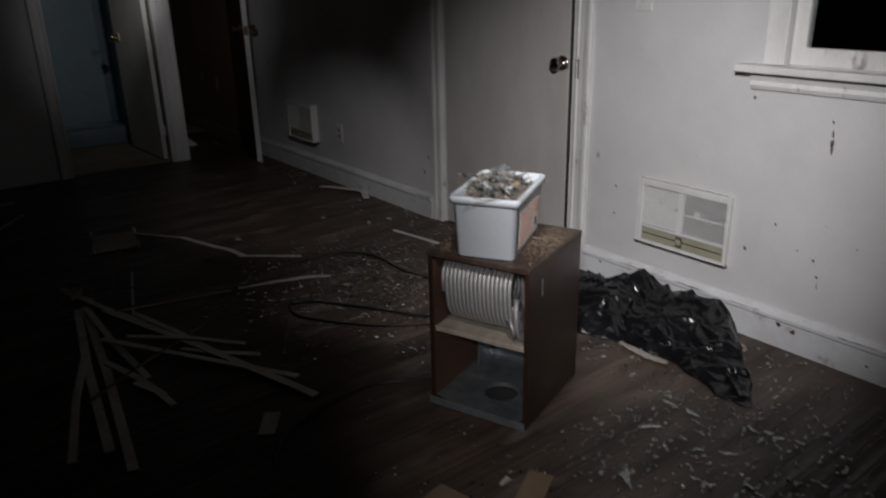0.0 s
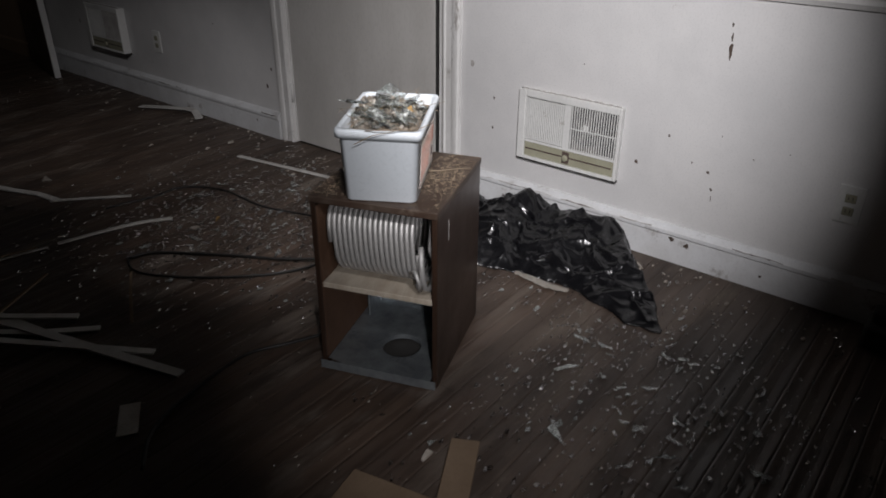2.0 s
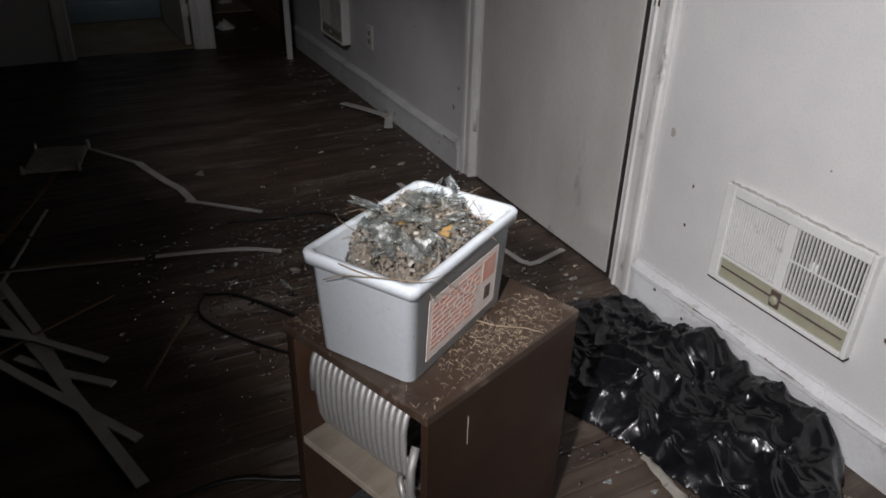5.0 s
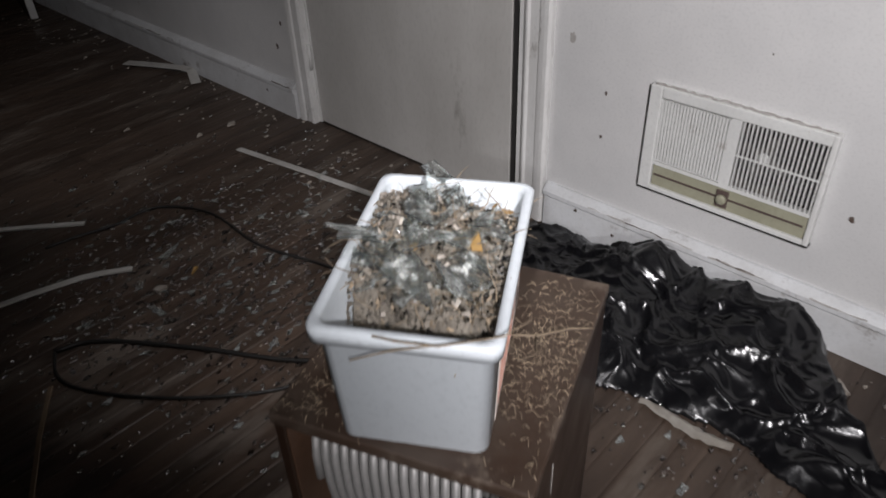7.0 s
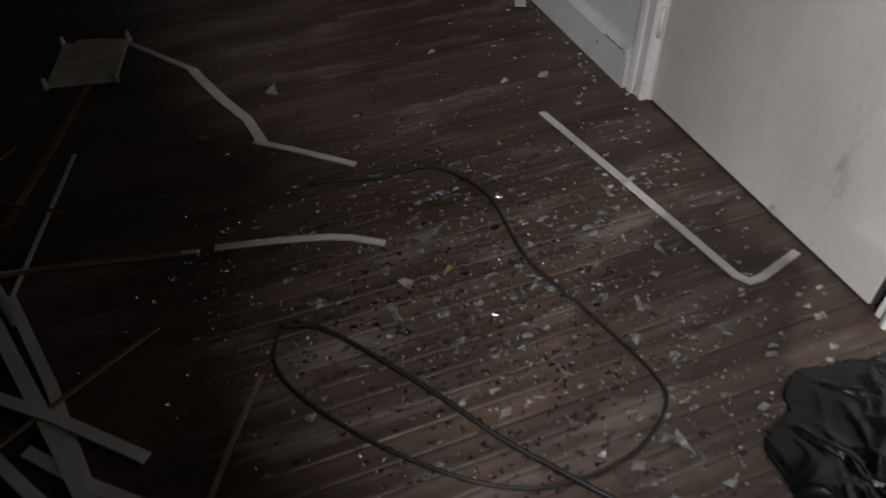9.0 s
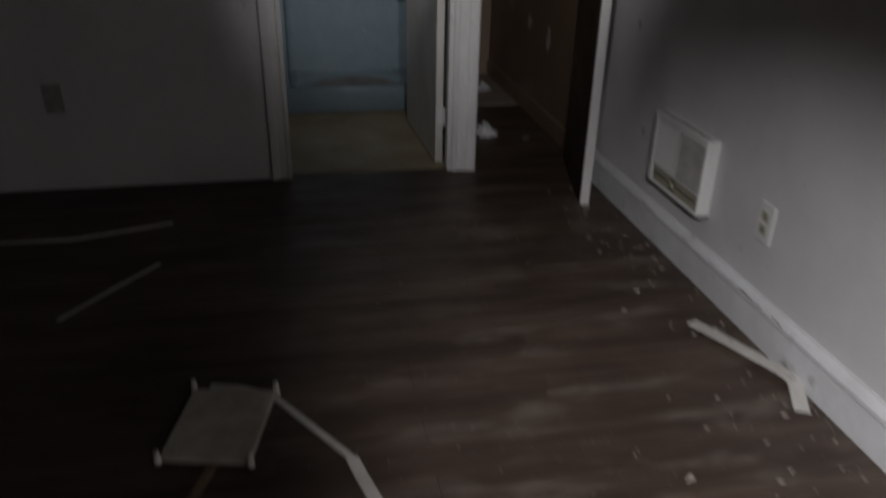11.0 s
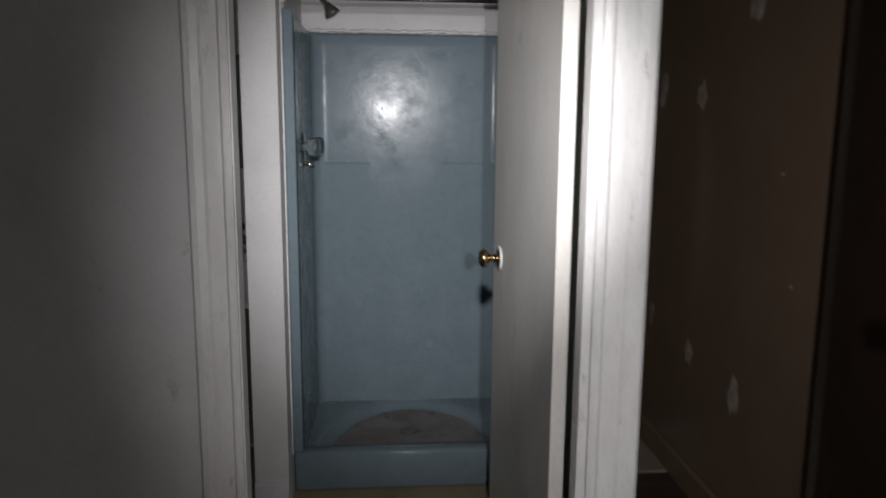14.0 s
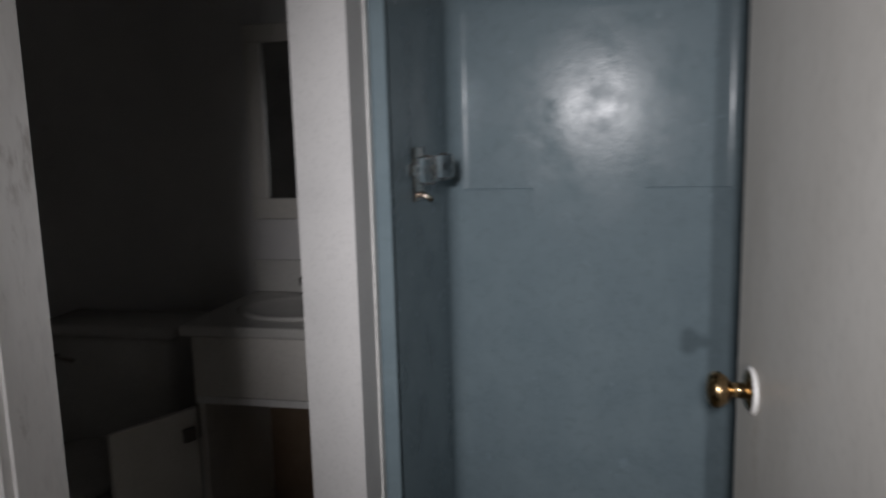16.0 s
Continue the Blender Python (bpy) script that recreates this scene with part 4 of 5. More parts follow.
rng = random.Random(5)


def mound(x, y):
    fx, fy = x / TD, y / TW
    base = TH - 0.03 + 0.036 * math.exp(-((fx - 0.62) / 0.33) ** 2 - ((fy - 0.52) / 0.5) ** 2)
    gap = 0.19 + 0.24 * max(0.0, fy - 0.3) - fx
    base -= min(0.075, 0.55 * max(0.0, gap)) + 0.10 * max(0.0, fx - 0.72) * (1.1 - fy)
    return base + 0.012 * noise.noise(Vector((x * 22, y * 22, 3))) + 0.008 * noise.noise(Vector((x * 70, y * 70, 8))) + 0.004 * noise.noise(Vector((x * 190, y * 190, 5)))


b = bmesh.new()
N1, N2 = 120, 84
grid = [[b.verts.new((0.022 + (TD - 0.044) * i / N1, 0.022 + (TW - 0.044) * j / N2, max(mound(0.022 + (TD - 0.044) * i / N1, 0.022 + (TW - 0.044) * j / N2), 0.03))) for i in range(N1 + 1)] for j in range(N2 + 1)]
for j in range(N2):
    for i in range(N1):
        b.faces.new((grid[j][i], grid[j][i + 1], grid[j + 1][i + 1], grid[j + 1][i]))
rim = [grid[0][i] for i in range(N1 + 1)] + [grid[j][N1] for j in range(1, N2 + 1)] + [grid[N2][i] for i in range(N1 - 1, -1, -1)] + [grid[j][0] for j in range(N2 - 1, 0, -1)]
low = [b.verts.new((v.co.x, v.co.y, 0.012)) for v in rim]
for k in range(len(rim)):
    k2 = (k + 1) % len(rim)
    b.faces.new((rim[k], rim[k2], low[k2], low[k]))
part("dirt", b, M_DIRT, heap, "dry brown dirt and dust", True)


def bits(name, n, material, size, label, seed, dense):
    """Many small crumbs bedded in the mound, one loose litter."""
    r, vs, fs = random.Random(seed), [], []
    for _ in range(n):
        if dense and r.random() < 0.5:
            x, y = r.gauss(0.10, 0.05), r.gauss(0.11, 0.05)
        else:
            x, y = r.uniform(0.02, TD - 0.02), r.uniform(0.015, TW - 0.015)
        x, y = min(max(x, 0.02), TD - 0.02), min(max(y, 0.015), TW - 0.015)
        s = size * r.uniform(0.35, 1.0) ** 2
        m = pose(x, y, mound(x, y) + s * 0.4, r.uniform(0, 360), r.uniform(0, 360), r.uniform(0, 360))
        i0 = len(vs)
        vs += [m @ Vector((s * r.uniform(0.5, 1.3) * cx, s * r.uniform(0.4, 1.0) * cy, s * r.uniform(0.15, 0.5) * cz)) for cx, cy, cz in ((1, 0, 0), (-1, 0.2, 0), (0, 1, 0.2), (0.2, -1, 0), (0, 0, 1), (0.1, 0, -1))]
        fs += [tuple(i0 + q for q in f) for f in ((0, 2, 4), (2, 1, 4), (1, 3, 4), (3, 0, 4), (2, 0, 5), (1, 2, 5), (3, 1, 5), (0, 3, 5))]
    me = bpy.data.meshes.new(name)
    me.from_pydata(vs, [], fs)
    me.materials.append(material)
    ob = new(name, me)
    ob.parent = heap
    tagged(ob, label, kind="stuff")


bits("dirt_litter", 2600, M_DIRT, 0.0065, "dark crumbs of dirt and leaf mould", 61, True)
bits("straw_chaff", 700, M_STRAW, 0.006, "pale chaff and straw crumbs", 62, False)
bits("glass_grit", 1200, M_CRYSTAL, 0.0075, "fine glittering grains of glass", 63, False)
for k in range(64):
    x, y = rng.uniform(0.09, TD - 0.02), rng.uniform(0.02, TW - 0.02)
    g = part("glass_shard", shard(rng.uniform(0.008, 0.032), rng, 0.0025, rng.uniform(0.8, 1.5)), M_GLASS, heap)
    g.matrix_local = Matrix.Translation((x, y, mound(x, y) + rng.uniform(0.0, 0.012))) @ pose(0, 0, 0, rng.gauss(0, 22), rng.gauss(0, 22), rng.uniform(0, 360))
for x, y, z, rx_, ry_, rz_, s in ((0.13, 0.208, 0.208, 24, -5, 100, 0.058), (0.150, 0.185, 0.201, 14, 4, 60, 0.050), (0.300, 0.125, 0.196, 84, 4, 60, 0.034), (0.13, 0.10, 0.203, 8, -10, 30, 0.055), (0.2, 0.12, 0.213, 5, 6, 10, 0.062), (0.21, 0.07, 0.203, -6, 5, 70, 0.055), (0.16, 0.06, 0.197, -8, -6, 130, 0.050), (0.09, 0.11, 0.185, 10, -28, 20, 0.050), (0.24, 0.11, 0.202, 3, 9, 200, 0.052), (0.11, 0.05, 0.181, -5, -34, 80, 0.045), (0.08, 0.06, 0.188, 30, -40, 60, 0.035)):
    g = part("glass_shard", shard(s, rng, 0.003, 1.1), M_GLASS, heap, "large greenish glass splinter")
    g.matrix_local = pose(x, y, z, rx_, ry_, rz_)


def straw_bm(length, r, rng):
    p, d = Vector((0, 0, 0)), Vector((1, rng.uniform(-0.3, 0.3), rng.uniform(-0.1, 0.3)))
    pts_ = [p.copy()]
    for _ in range(4):
        d = (d + Vector((rng.gauss(0, 0.25), rng.gauss(0, 0.25), rng.gauss(0, 0.2)))).normalized()
        p = p + d * length / 4
        pts_.append(p.copy())
    return tube(pts_, [r, r, r * 0.9, r * 0.8, r * 0.5], 5)


for k in range(230):
    x, y = rng.uniform(0.04, TD), rng.uniform(0.01, TW)
    t = part("straw", straw_bm(rng.uniform(0.012, 0.055), rng.uniform(0.0003, 0.0008), rng), M_STRAW, heap)
    t.matrix_local = Matrix.Translation((x, y, mound(min(x, TD - 0.03), min(max(y, 0.02), TW - 0.02)) + 0.006)) @ pose(0, 0, 0, 0, rng.gauss(0, 18), rng.uniform(0, 360))
for k in range(200):
    x, y = (rng.gauss(0.25, 0.04), rng.gauss(0.16, 0.03)) if k % 2 else (rng.uniform(0.06, TD - 0.03), rng.uniform(0.025, TW - 0.025))
    t = part("crumb", shard(rng.uniform(0.004, 0.011), rng, 0.004), M_DIRT if k % 3 else M_SPECK, heap)
    t.matrix_local = Matrix.Translation((min(x, TD - 0.02), min(y, TW - 0.015), mound(min(x, TD - 0.03), min(y, TW - 0.02)) + 0.006)) @ pose(0, 0, 0, rng.gauss(0, 40), rng.gauss(0, 40), rng.uniform(0, 360))
for x, y, s in ((0.17, 0.05, 0.020), (0.165, 0.072, 0.013), (0.27, 0.03, 0.012), (0.26, 0.045, 0.010), (0.14, 0.12, 0.008)):
    t = part("dead_leaf", shard(s, rng, 0.001, 1.2), M_LEAF, heap, "yellow-brown dead leaf")
    t.matrix_local = Matrix.Translation((x, y, mound(x, y) + 0.012)) @ pose(0, 0, 0, rng.gauss(0, 20), rng.gauss(0, 20), rng.uniform(0, 360))
for k in range(110):
    x, y = rng.uniform(0.06, TD - 0.03), rng.uniform(0.025, TW - 0.025)
    g = part("glass_splinter", shard(rng.uniform(0.003, 0.009), rng, 0.002, 1.3), M_GLASS, heap)
    g.matrix_local = Matrix.Translation((x, y, mound(x, y) + rng.uniform(0.004, 0.016))) @ pose(0, 0, 0, rng.gauss(0, 40), rng.gauss(0, 40), rng.uniform(0, 360))
t = part("twig", tube([(0.0, 0.13, 0.182), (-0.01, 0.10, 0.188), (-0.012, 0.06, 0.19), (0.01, 0.0, 0.192), (0.03, -0.025, 0.20)], [0.0012, 0.0012, 0.001, 0.0009, 0.0005], 6), M_STRAW, heap, "dry stalk lying over the rim")
t = part("twig", tube([(-0.006, 0.155, 0.15), (-0.012, 0.11, 0.176), (-0.006, 0.06, 0.186)], [0.001, 0.001, 0.0008], 5), M_STRAW, heap)

# straw and crumbs on the cabinet top: one loose litter
b = bmesh.new()
rng = random.Random(9)
for k in range(4600):
    x, y = rng.uniform(0.0, BD), rng.uniform(0.0, BW)
    if rng.random() > 0.045 + 0.9 * math.exp(-((x - 0.22) / 0.1) ** 2 - ((y - 0.05) / 0.06) ** 2) + 0.5 * math.exp(-((y - 0.3) / 0.03) ** 2):
        continue
    a, ln = rng.uniform(0, math.tau), rng.uniform(0.002, 0.013)
    z = BHT + 0.0008
    tube([(x, y, z), (x + math.cos(a) * ln * 0.5, y + math.sin(a) * ln * 0.5, z + rng.uniform(0.0, 0.006)), (x + math.cos(a + 0.1) * ln, y + math.sin(a + 0.1) * ln, z)], rng.uniform(0.00025, 0.00055), 4, b)
solid("straw_litter", b, M_STRAW, "scattered dry straw and crumbs on the cabinet top", "litter", "stuff", m=box_m)
stalk = thing("dry_stalk", box_m @ pose(0.2, 0.075, BHT + 0.003), "pale forked dry stalk lying on the cabinet", "twig")
part("stem", tube([(0.02, 0.03, 0.004), (0.03, -0.01, 0.006), (0.06, -0.05, 0.006), (0.075, -0.078, 0.002)], [0.0016, 0.0018, 0.0014, 0.0008], 6), M_STRAW, stalk, "", True)
part("fork", tube([(0.03, -0.01, 0.006), (0.0, -0.02, 0.004), (-0.02, 0.0, 0.002)], [0.0014, 0.001, 0.0006], 6), M_STRAW, stalk, "", True)


# ---- black rubbish bag ----
def along(y, table):
    """A smooth value at y from (y, value) pairs."""
    return float(np.interp(y, [p[0] for p in table], [p[1] for p in table]))


BAG_H = ((1.76, 0.0), (1.80, 0.025), (1.9, 0.075), (2.0, 0.115), (2.08, 0.125), (2.17, 0.165), (2.30, 0.125), (2.36, 0.14), (2.46, 0.17), (2.56, 0.115), (2.66, 0.07), (2.8, 0.045), (2.9, 0.0))
BAG_OUT = ((1.76, -0.46), (1.85, -0.475), (1.95, -0.45), (2.1, -0.405), (2.25, -0.425), (2.45, -0.49), (2.6, -0.50), (2.8, -0.40), (2.9, -0.30))
BAG_IN = ((1.76, -0.44), (1.85, -0.33), (1.95, -0.17), (2.08, -0.06), (2.15, -0.02), (2.9, -0.02))


def bag_height(x, y):
    if not 1.765 < y < 2.89:
        return 0.0
    lo, hi = along(y, BAG_OUT), along(y, BAG_IN)
    u = (hi - x) / max(hi - lo, 0.02)
    if not 0 < u < 1:
        return 0.0
    return 0.86 * along(y, BAG_H) * min(1, u / 0.14) ** 0.6 * (1 - max(0, (u - 0.22) / 0.78) ** 1.3) ** 0.8


b = bmesh.new()
NX, NY = 110, 210
bx0, bx1, by0, by1 = -0.56, -0.022, 1.72, 2.94
verts = {}
for j in range(NY + 1):
    for i in range(NX + 1):
        x, y = bx0 + (bx1 - bx0) * i / NX, by0 + (by1 - by0) * j / NY
        wx = x + 0.030 * noise.noise(Vector((x * 7, y * 7, 1.3)))
        wy = y + 0.045 * noise.noise(Vector((x * 7, y * 7, 5.1)))
        h = bag_height(wx, wy)
        if h > 0.001:
            q = Vector((x, y, 0)) * 1.0
            w = q + Vector((noise.noise(q * 9), noise.noise(q * 9 + Vector((7, 0, 0))), 0)) * 0.035
            big = noise.voronoi(Vector((w.x * 9 + w.y * 2, w.y * 6.5 - w.x * 2, 1.7)))[0]
            mid = noise.voronoi(Vector((w.x * 24 - w.y * 6, w.y * 15 + w.x * 5, 4.2)))[0]
            tiny = noise.voronoi(Vector((w.x * 60, w.y * 42, 9.0)))[0]
            crease = 0.030 * math.exp(-(big[1] - big[0]) / 0.16) + 0.009 * math.exp(-(mid[1] - mid[0]) / 0.17) + 0.0012 * math.exp(-(tiny[1] - tiny[0]) / 0.2) - 0.03 * big[0] - 0.008
            z = max(0.004, h + crease * min(1, h / 0.05))
            verts[i, j] = b.verts.new((min(x + 0.012 * noise.noise(q * 19), -0.024), y + 0.014 * noise.noise(q * 17 + Vector((3, 0, 0))), z))
for j in range(NY):
    for i in range(NX):
        quad = [verts.get(k) for k in ((i, j), (i + 1, j), (i + 1, j + 1), (i, j + 1))]
        if all(quad):
            b.faces.new(quad)
loose = [e for e in b.edges if e.is_boundary]
ext = bmesh.ops.extrude_edge_only(b, edges=loose)
for v in ext["geom"]:
    if isinstance(v, bmesh.types.BMVert):
        v.co.z = 0.0005
bag = solid("rubbish_bag", b, M_BAG, "crumpled black plastic rubbish bag slumped against the wall", "rubbish bag", "", True)
paper = thing("torn_paper", pose(-0.432, 2.19, 0.002, 0, 0, 95), "torn strip of dirty pale paper by the black bag", "paper")
rng = random.Random(2)
b = bmesh.new()
rows_ = []
for k in range(15):
    t = k / 14
    w = 0.011 * math.sin(math.pi * (0.12 + 0.85 * t)) + rng.uniform(0, 0.007)
    c = Vector((0.20 * (t - 0.5), 0.008 * math.sin(t * 5), 0))
    rows_.append([b.verts.new(c + Vector((0, w * f, 0.004 + 0.016 * (1 - f * f) * rng.uniform(0.3, 1)))) for f in (-1, -0.4, 0.3, 1)])
for u, v in zip(rows_, rows_[1:]):
    for k in range(3):
        b.faces.new((u[k], u[k + 1], v[k + 1], v[k]))
bmesh.ops.solidify(b, geom=b.faces[:], thickness=0.002)
part("sheet", b, M_GREY, paper, "", True)


# ---- strips, cable and other things lying on the floor ----
def flat_strip(points, width, thick, z, label, group="loose white strips", name="plastic_strip", material=None):
    """A flat bent strip of trim through ground points."""
    bm = bmesh.new()
    pts_ = [Vector((p[0], p[1], p[2] if len(p) > 2 else z)) for p in points]
    rows_ = []
    for i, p in enumerate(pts_):
        d = pts_[min(i + 1, len(pts_) - 1)] - pts_[max(i - 1, 0)]
        side = Vector((-d.y, d.x, 0)).normalized() * width / 2
        up = Vector((0, 0, thick))
        rows_.append([bm.verts.new(p - side), bm.verts.new(p + side), bm.verts.new(p + side + up), bm.verts.new(p - side * 0.96 + up * 1.1)])
    for u, v in zip(rows_, rows_[1:]):
        for k in range(4):
            bm.faces.new((u[k], u[(k + 1) % 4], v[(k + 1) % 4], v[k]))
    bm.faces.new(rows_[0][::-1])
    bm.faces.new(rows_[-1])
    return solid(name, bm, material or M_STRIP, label, "strip", "", group=group)


FL = 0.0025
flat_strip([(-0.320, 3.907), (-0.265, 3.57), (-0.205, 3.165), (-0.188, 3.138), (-0.155, 3.138), (-0.03, 3.175)], 0.020, 0.004, FL, "bent white plastic strip lying before the closed door")
flat_strip([(-1.285, 3.697), (-1.14, 3.665), (-1.02, 3.63), (-0.97, 3.605), (-0.905, 3.559)], 0.017, 0.005, FL, "bent pale strip on the dusty floor")
flat_strip([(-1.95, 3.84), (-1.65, 3.773), (-1.32, 3.70)], 0.010, 0.004, FL, "thin pale strip on the dark floor")
flat_strip([(-1.57, 4.87), (-1.49, 4.85), (-1.41, 4.80), (-1.231, 4.542)], 0.018, 0.004, FL, "thin curled strip behind the pale tray")
flat_strip([(-1.231, 4.542), (-1.212, 4.47), (-1.165, 4.32), (-1.118, 4.20), (-1.097, 4.064)], 0.030, 0.004, FL, "torn pale strip with ragged edges")
flat_strip([(-1.12, 4.085), (-1.03, 4.01), (-0.885, 3.877)], 0.018, 0.004, FL, "short pale strip on the floor")
flat_strip([(-0.171, 4.959, 0.003), (-0.12, 4.82, 0.012), (-0.068, 4.67, 0.02), (-0.055, 4.62, 0.016), (-0.10, 4.52, 0.003)], 0.040, 0.004, FL, "torn length of white trim bent against the baseboard")
flat_strip([(-1.589, 4.215), (-1.645, 4.02), (-1.735, 3.70)], 0.010, 0.003, FL, "thin dull strip on the dark floor")
flat_strip([(-1.538, 4.58), (-1.625, 4.33), (-1.76, 3.96)], 0.022, 0.003, FL, "faint dark strip running from the pale tray", material=M_CARD)
flat_strip([(-2.52, 5.85), (-2.13, 5.84), (-1.80, 5.94)], 0.018, 0.004, FL, "long pale strip near the end wall")
flat_strip([(-2.04, 5.27), (-1.92, 5.44), (-1.80, 5.60)], 0.014, 0.003, FL, "dull strip on the dark floor")
# fan of strips spilling from one heap
HEAPS = [((-1.87, 3.90), (-2.040, 2.666)), ((-1.90, 3.88), (-2.066, 2.801)), ((-1.82, 3.80), (-1.458, 2.694)), ((-1.90, 3.52), (-1.446, 2.840)), ((-1.82, 3.47), (-1.485, 3.182)), ((-1.69, 3.27), (-1.478, 3.070)),
         ((-1.73, 3.69), (-1.582, 3.125)), ((-1.87, 3.84), (-1.845, 3.162)), ((-1.90, 3.11), (-1.836, 2.930)), ((-1.97, 3.45), (-2.165, 2.815)), ((-1.93, 3.34), (-1.84, 3.01)), ((-1.90, 4.16), (-1.72, 3.62))]
for k, ((ax, ay), (ex, ey)) in enumerate(HEAPS):
    mid = ((ax + ex) / 2 + 0.01 * (-1) ** k, (ay + ey) / 2)
    z = 0.004 + 0.004 * (k % 5)
    flat_strip([(ax, ay, z + 0.012), (*mid, z + 0.004), (ex, ey, 0.003)], 0.030 if k < 3 else 0.024, 0.005, FL, "white plastic strip in a fanned-out heap", "fanned strips")
for (ax, ay), (ex, ey) in (((-1.43, 3.48), (-2.24, 2.98)), ((-1.36, 3.69), (-1.95, 3.80)), ((-1.62, 3.95), (-2.02, 4.20)), ((-1.98, 3.95), (-1.74, 4.3)), ((-1.25, 3.275), (-1.41, 3.01))):
    flat_strip([(ax, ay, 0.020), ((ax + ex) / 2, (ay + ey) / 2, 0.028), (ex, ey, 0.012)], 0.009, 0.004, FL, "thin stick lying across the heap of strips", "fanned strips", "thin_stick", M_CARD)
crumpled = thing("crumpled_strip", pose(-1.86, 4.02, 0.03), "knot of crumpled white plastic on the heap", "plastic scrap")
rng = random.Random(31)
for k in range(5):
    a = rng.uniform(0, math.tau)
    s = part("flap", shard(0.06, rng, 0.002, 1.3), M_STRIP, crumpled)
    s.matrix_local = pose(0.03 * math.cos(a), 0.03 * math.sin(a), 0.01 * k - 0.01, rng.gauss(0, 35), rng.gauss(0, 35), rng.uniform(0, 360))

# the loose black cable
def smooth_line(points, steps=8):
    """A Catmull-Rom curve through ground points."""
    p = [Vector(q) for q in points]
    p = [p[0] * 2 - p[1]] + p + [p[-1] * 2 - p[-2]]
    out = []
    for i in range(1, len(p) - 2):
        for k in range(steps):
            t = k / steps
            out.append(0.5 * (2 * p[i] + (p[i + 1] - p[i - 1]) * t + (2 * p[i - 1] - 5 * p[i] + 4 * p[i + 1] - p[i + 2]) * t * t + (3 * p[i] - p[i - 1] - 3 * p[i + 1] + p[i + 2]) * t ** 3))
    return out + [p[-2]]


cable = thing("loose_cable", pose(0, 0, 0), "thin black cable looped over the glass-strewn floor", "cable")
loop = [(-1.02, 3.84), (-0.93, 3.825), (-0.835, 3.797), (-0.702, 3.787), (-0.613, 3.634), (-0.617, 3.389), (-0.565, 3.193), (-0.523, 3.011), (-0.541, 2.928), (-0.65, 2.864), (-0.792, 2.856), (-0.902, 2.892), (-1.012, 2.979), (-1.116, 3.096), (-1.198, 3.224), (-1.222, 3.316), (-1.19, 3.40)]
part("cable_loop", tube(smooth_line([(x, y, 0.006) for x, y in loop]), 0.0042, 6), M_WIRE_SHADE, cable, "", True)
part("cable_tail", tube(smooth_line([(-1.19, 3.40, 0.007), (-1.101, 3.351, 0.007), (-0.965, 3.154, 0.007), (-0.86, 2.975, 0.007), (-0.771, 2.846, 0.013), (-0.641, 2.66, 0.007), (-0.72, 2.53, 0.007)]), 0.0055, 6), M_WIRE_SHADE, cable, "", True)
cord = thing("floor_cord", pose(0, 0, 0), "black cord trailing from under the cabinet", "cable")
part("cord", tube(smooth_line([(-1.02, 2.50, 0.006), (-1.17, 2.57, 0.006), (-1.306, 2.628, 0.006), (-1.529, 2.596, 0.006), (-1.64, 2.55, 0.006), (-1.72, 2.46, 0.006)]), 0.005, 6), M_WIRE_SHADE, cord, "", True)

tray = thing("pale_tray", pose(-1.532, 4.705, 0.004, 0, 0, -12), "pale plastic tray lying upside down with corner lugs", "tray")
b = bx(-0.105, 0.105, -0.13, 0.13, 0.0, 0.012, 0.003)
part("panel", b, M_GREY, tray)
for k in range(9):
    part("rib", bx(-0.098, 0.098, -0.12 + k * 0.028, -0.106 + k * 0.028, 0.0122, 0.0145), M_GREY, tray)
for x in (-0.105, 0.105):
    for y in (-0.13, 0.13):
        part("lug", tube([(x, y, 0.0), (x, y, 0.035)], [0.010, 0.007], 8), M_STRIP, tray, "short corner lug", True)
flap = thing("cardboard_scrap", pose(-1.55, 1.93, 0.004, 0, 0, 12), "flat dark cardboard scrap on the floor", "cardboard")
part("sheet", bx(-0.16, 0.16, -0.12, 0.12, 0, 0.004, 0.001), M_CARD, flap)
slat = thing("wood_slat", pose(-1.32, 1.866, 0.003, 0, 0, 28), "short worn wooden slat on the floor", "board")
part("board", bx(-0.15, 0.15, -0.035, 0.035, 0, 0.010, 0.002), M_CARD, slat)
flap = thing("paper_scrap", pose(-1.645, 2.64, 0.004, 0, 0, 55), "small grey paper scrap on the floor", "paper")
part("sheet", bx(-0.06, 0.06, -0.025, 0.025, 0, 0.002), M_GREY, flap)


def rag(name, x, y, s, label, seed):
    r = random.Random(seed)
    bm = bmesh.new()
    n1, n2 = 26, 10
    rings = []
    for j in range(n2 + 1):
        f = j / n2
        ring_ = []
        for k in range(n1):
            a = k * math.tau / n1
            q = Vector((math.cos(a) * 1.7, math.sin(a) * 1.7, f * 2 + seed))
            rr = s * (1.0 - f ** 1.6 * 0.98) * (1 + 0.45 * noise.noise(q))
            ring_.append(bm.verts.new((math.cos(a) * rr * 1.25, math.sin(a) * rr, s * 0.85 * f * (1 + 0.5 * noise.noise(q * 1.7)))))
        rings.append(ring_)
    for u, v in zip(rings, rings[1:]):
        for k in range(n1):
            bm.faces.new((u[k], u[(k + 1) % n1], v[(k + 1) % n1], v[k]))
    bm.faces.new(rings[0][::-1])
    bm.faces.new(rings[-1])
    solid(name, bm, M_CLOTH, label, "rag", "", True, pose(x, y, 0.004, 0, 0, r.uniform(0, 360)))


rag("crumpled_rag", -0.345, 6.88, 0.062, "crumpled white rag on the dark hall floor", 3)
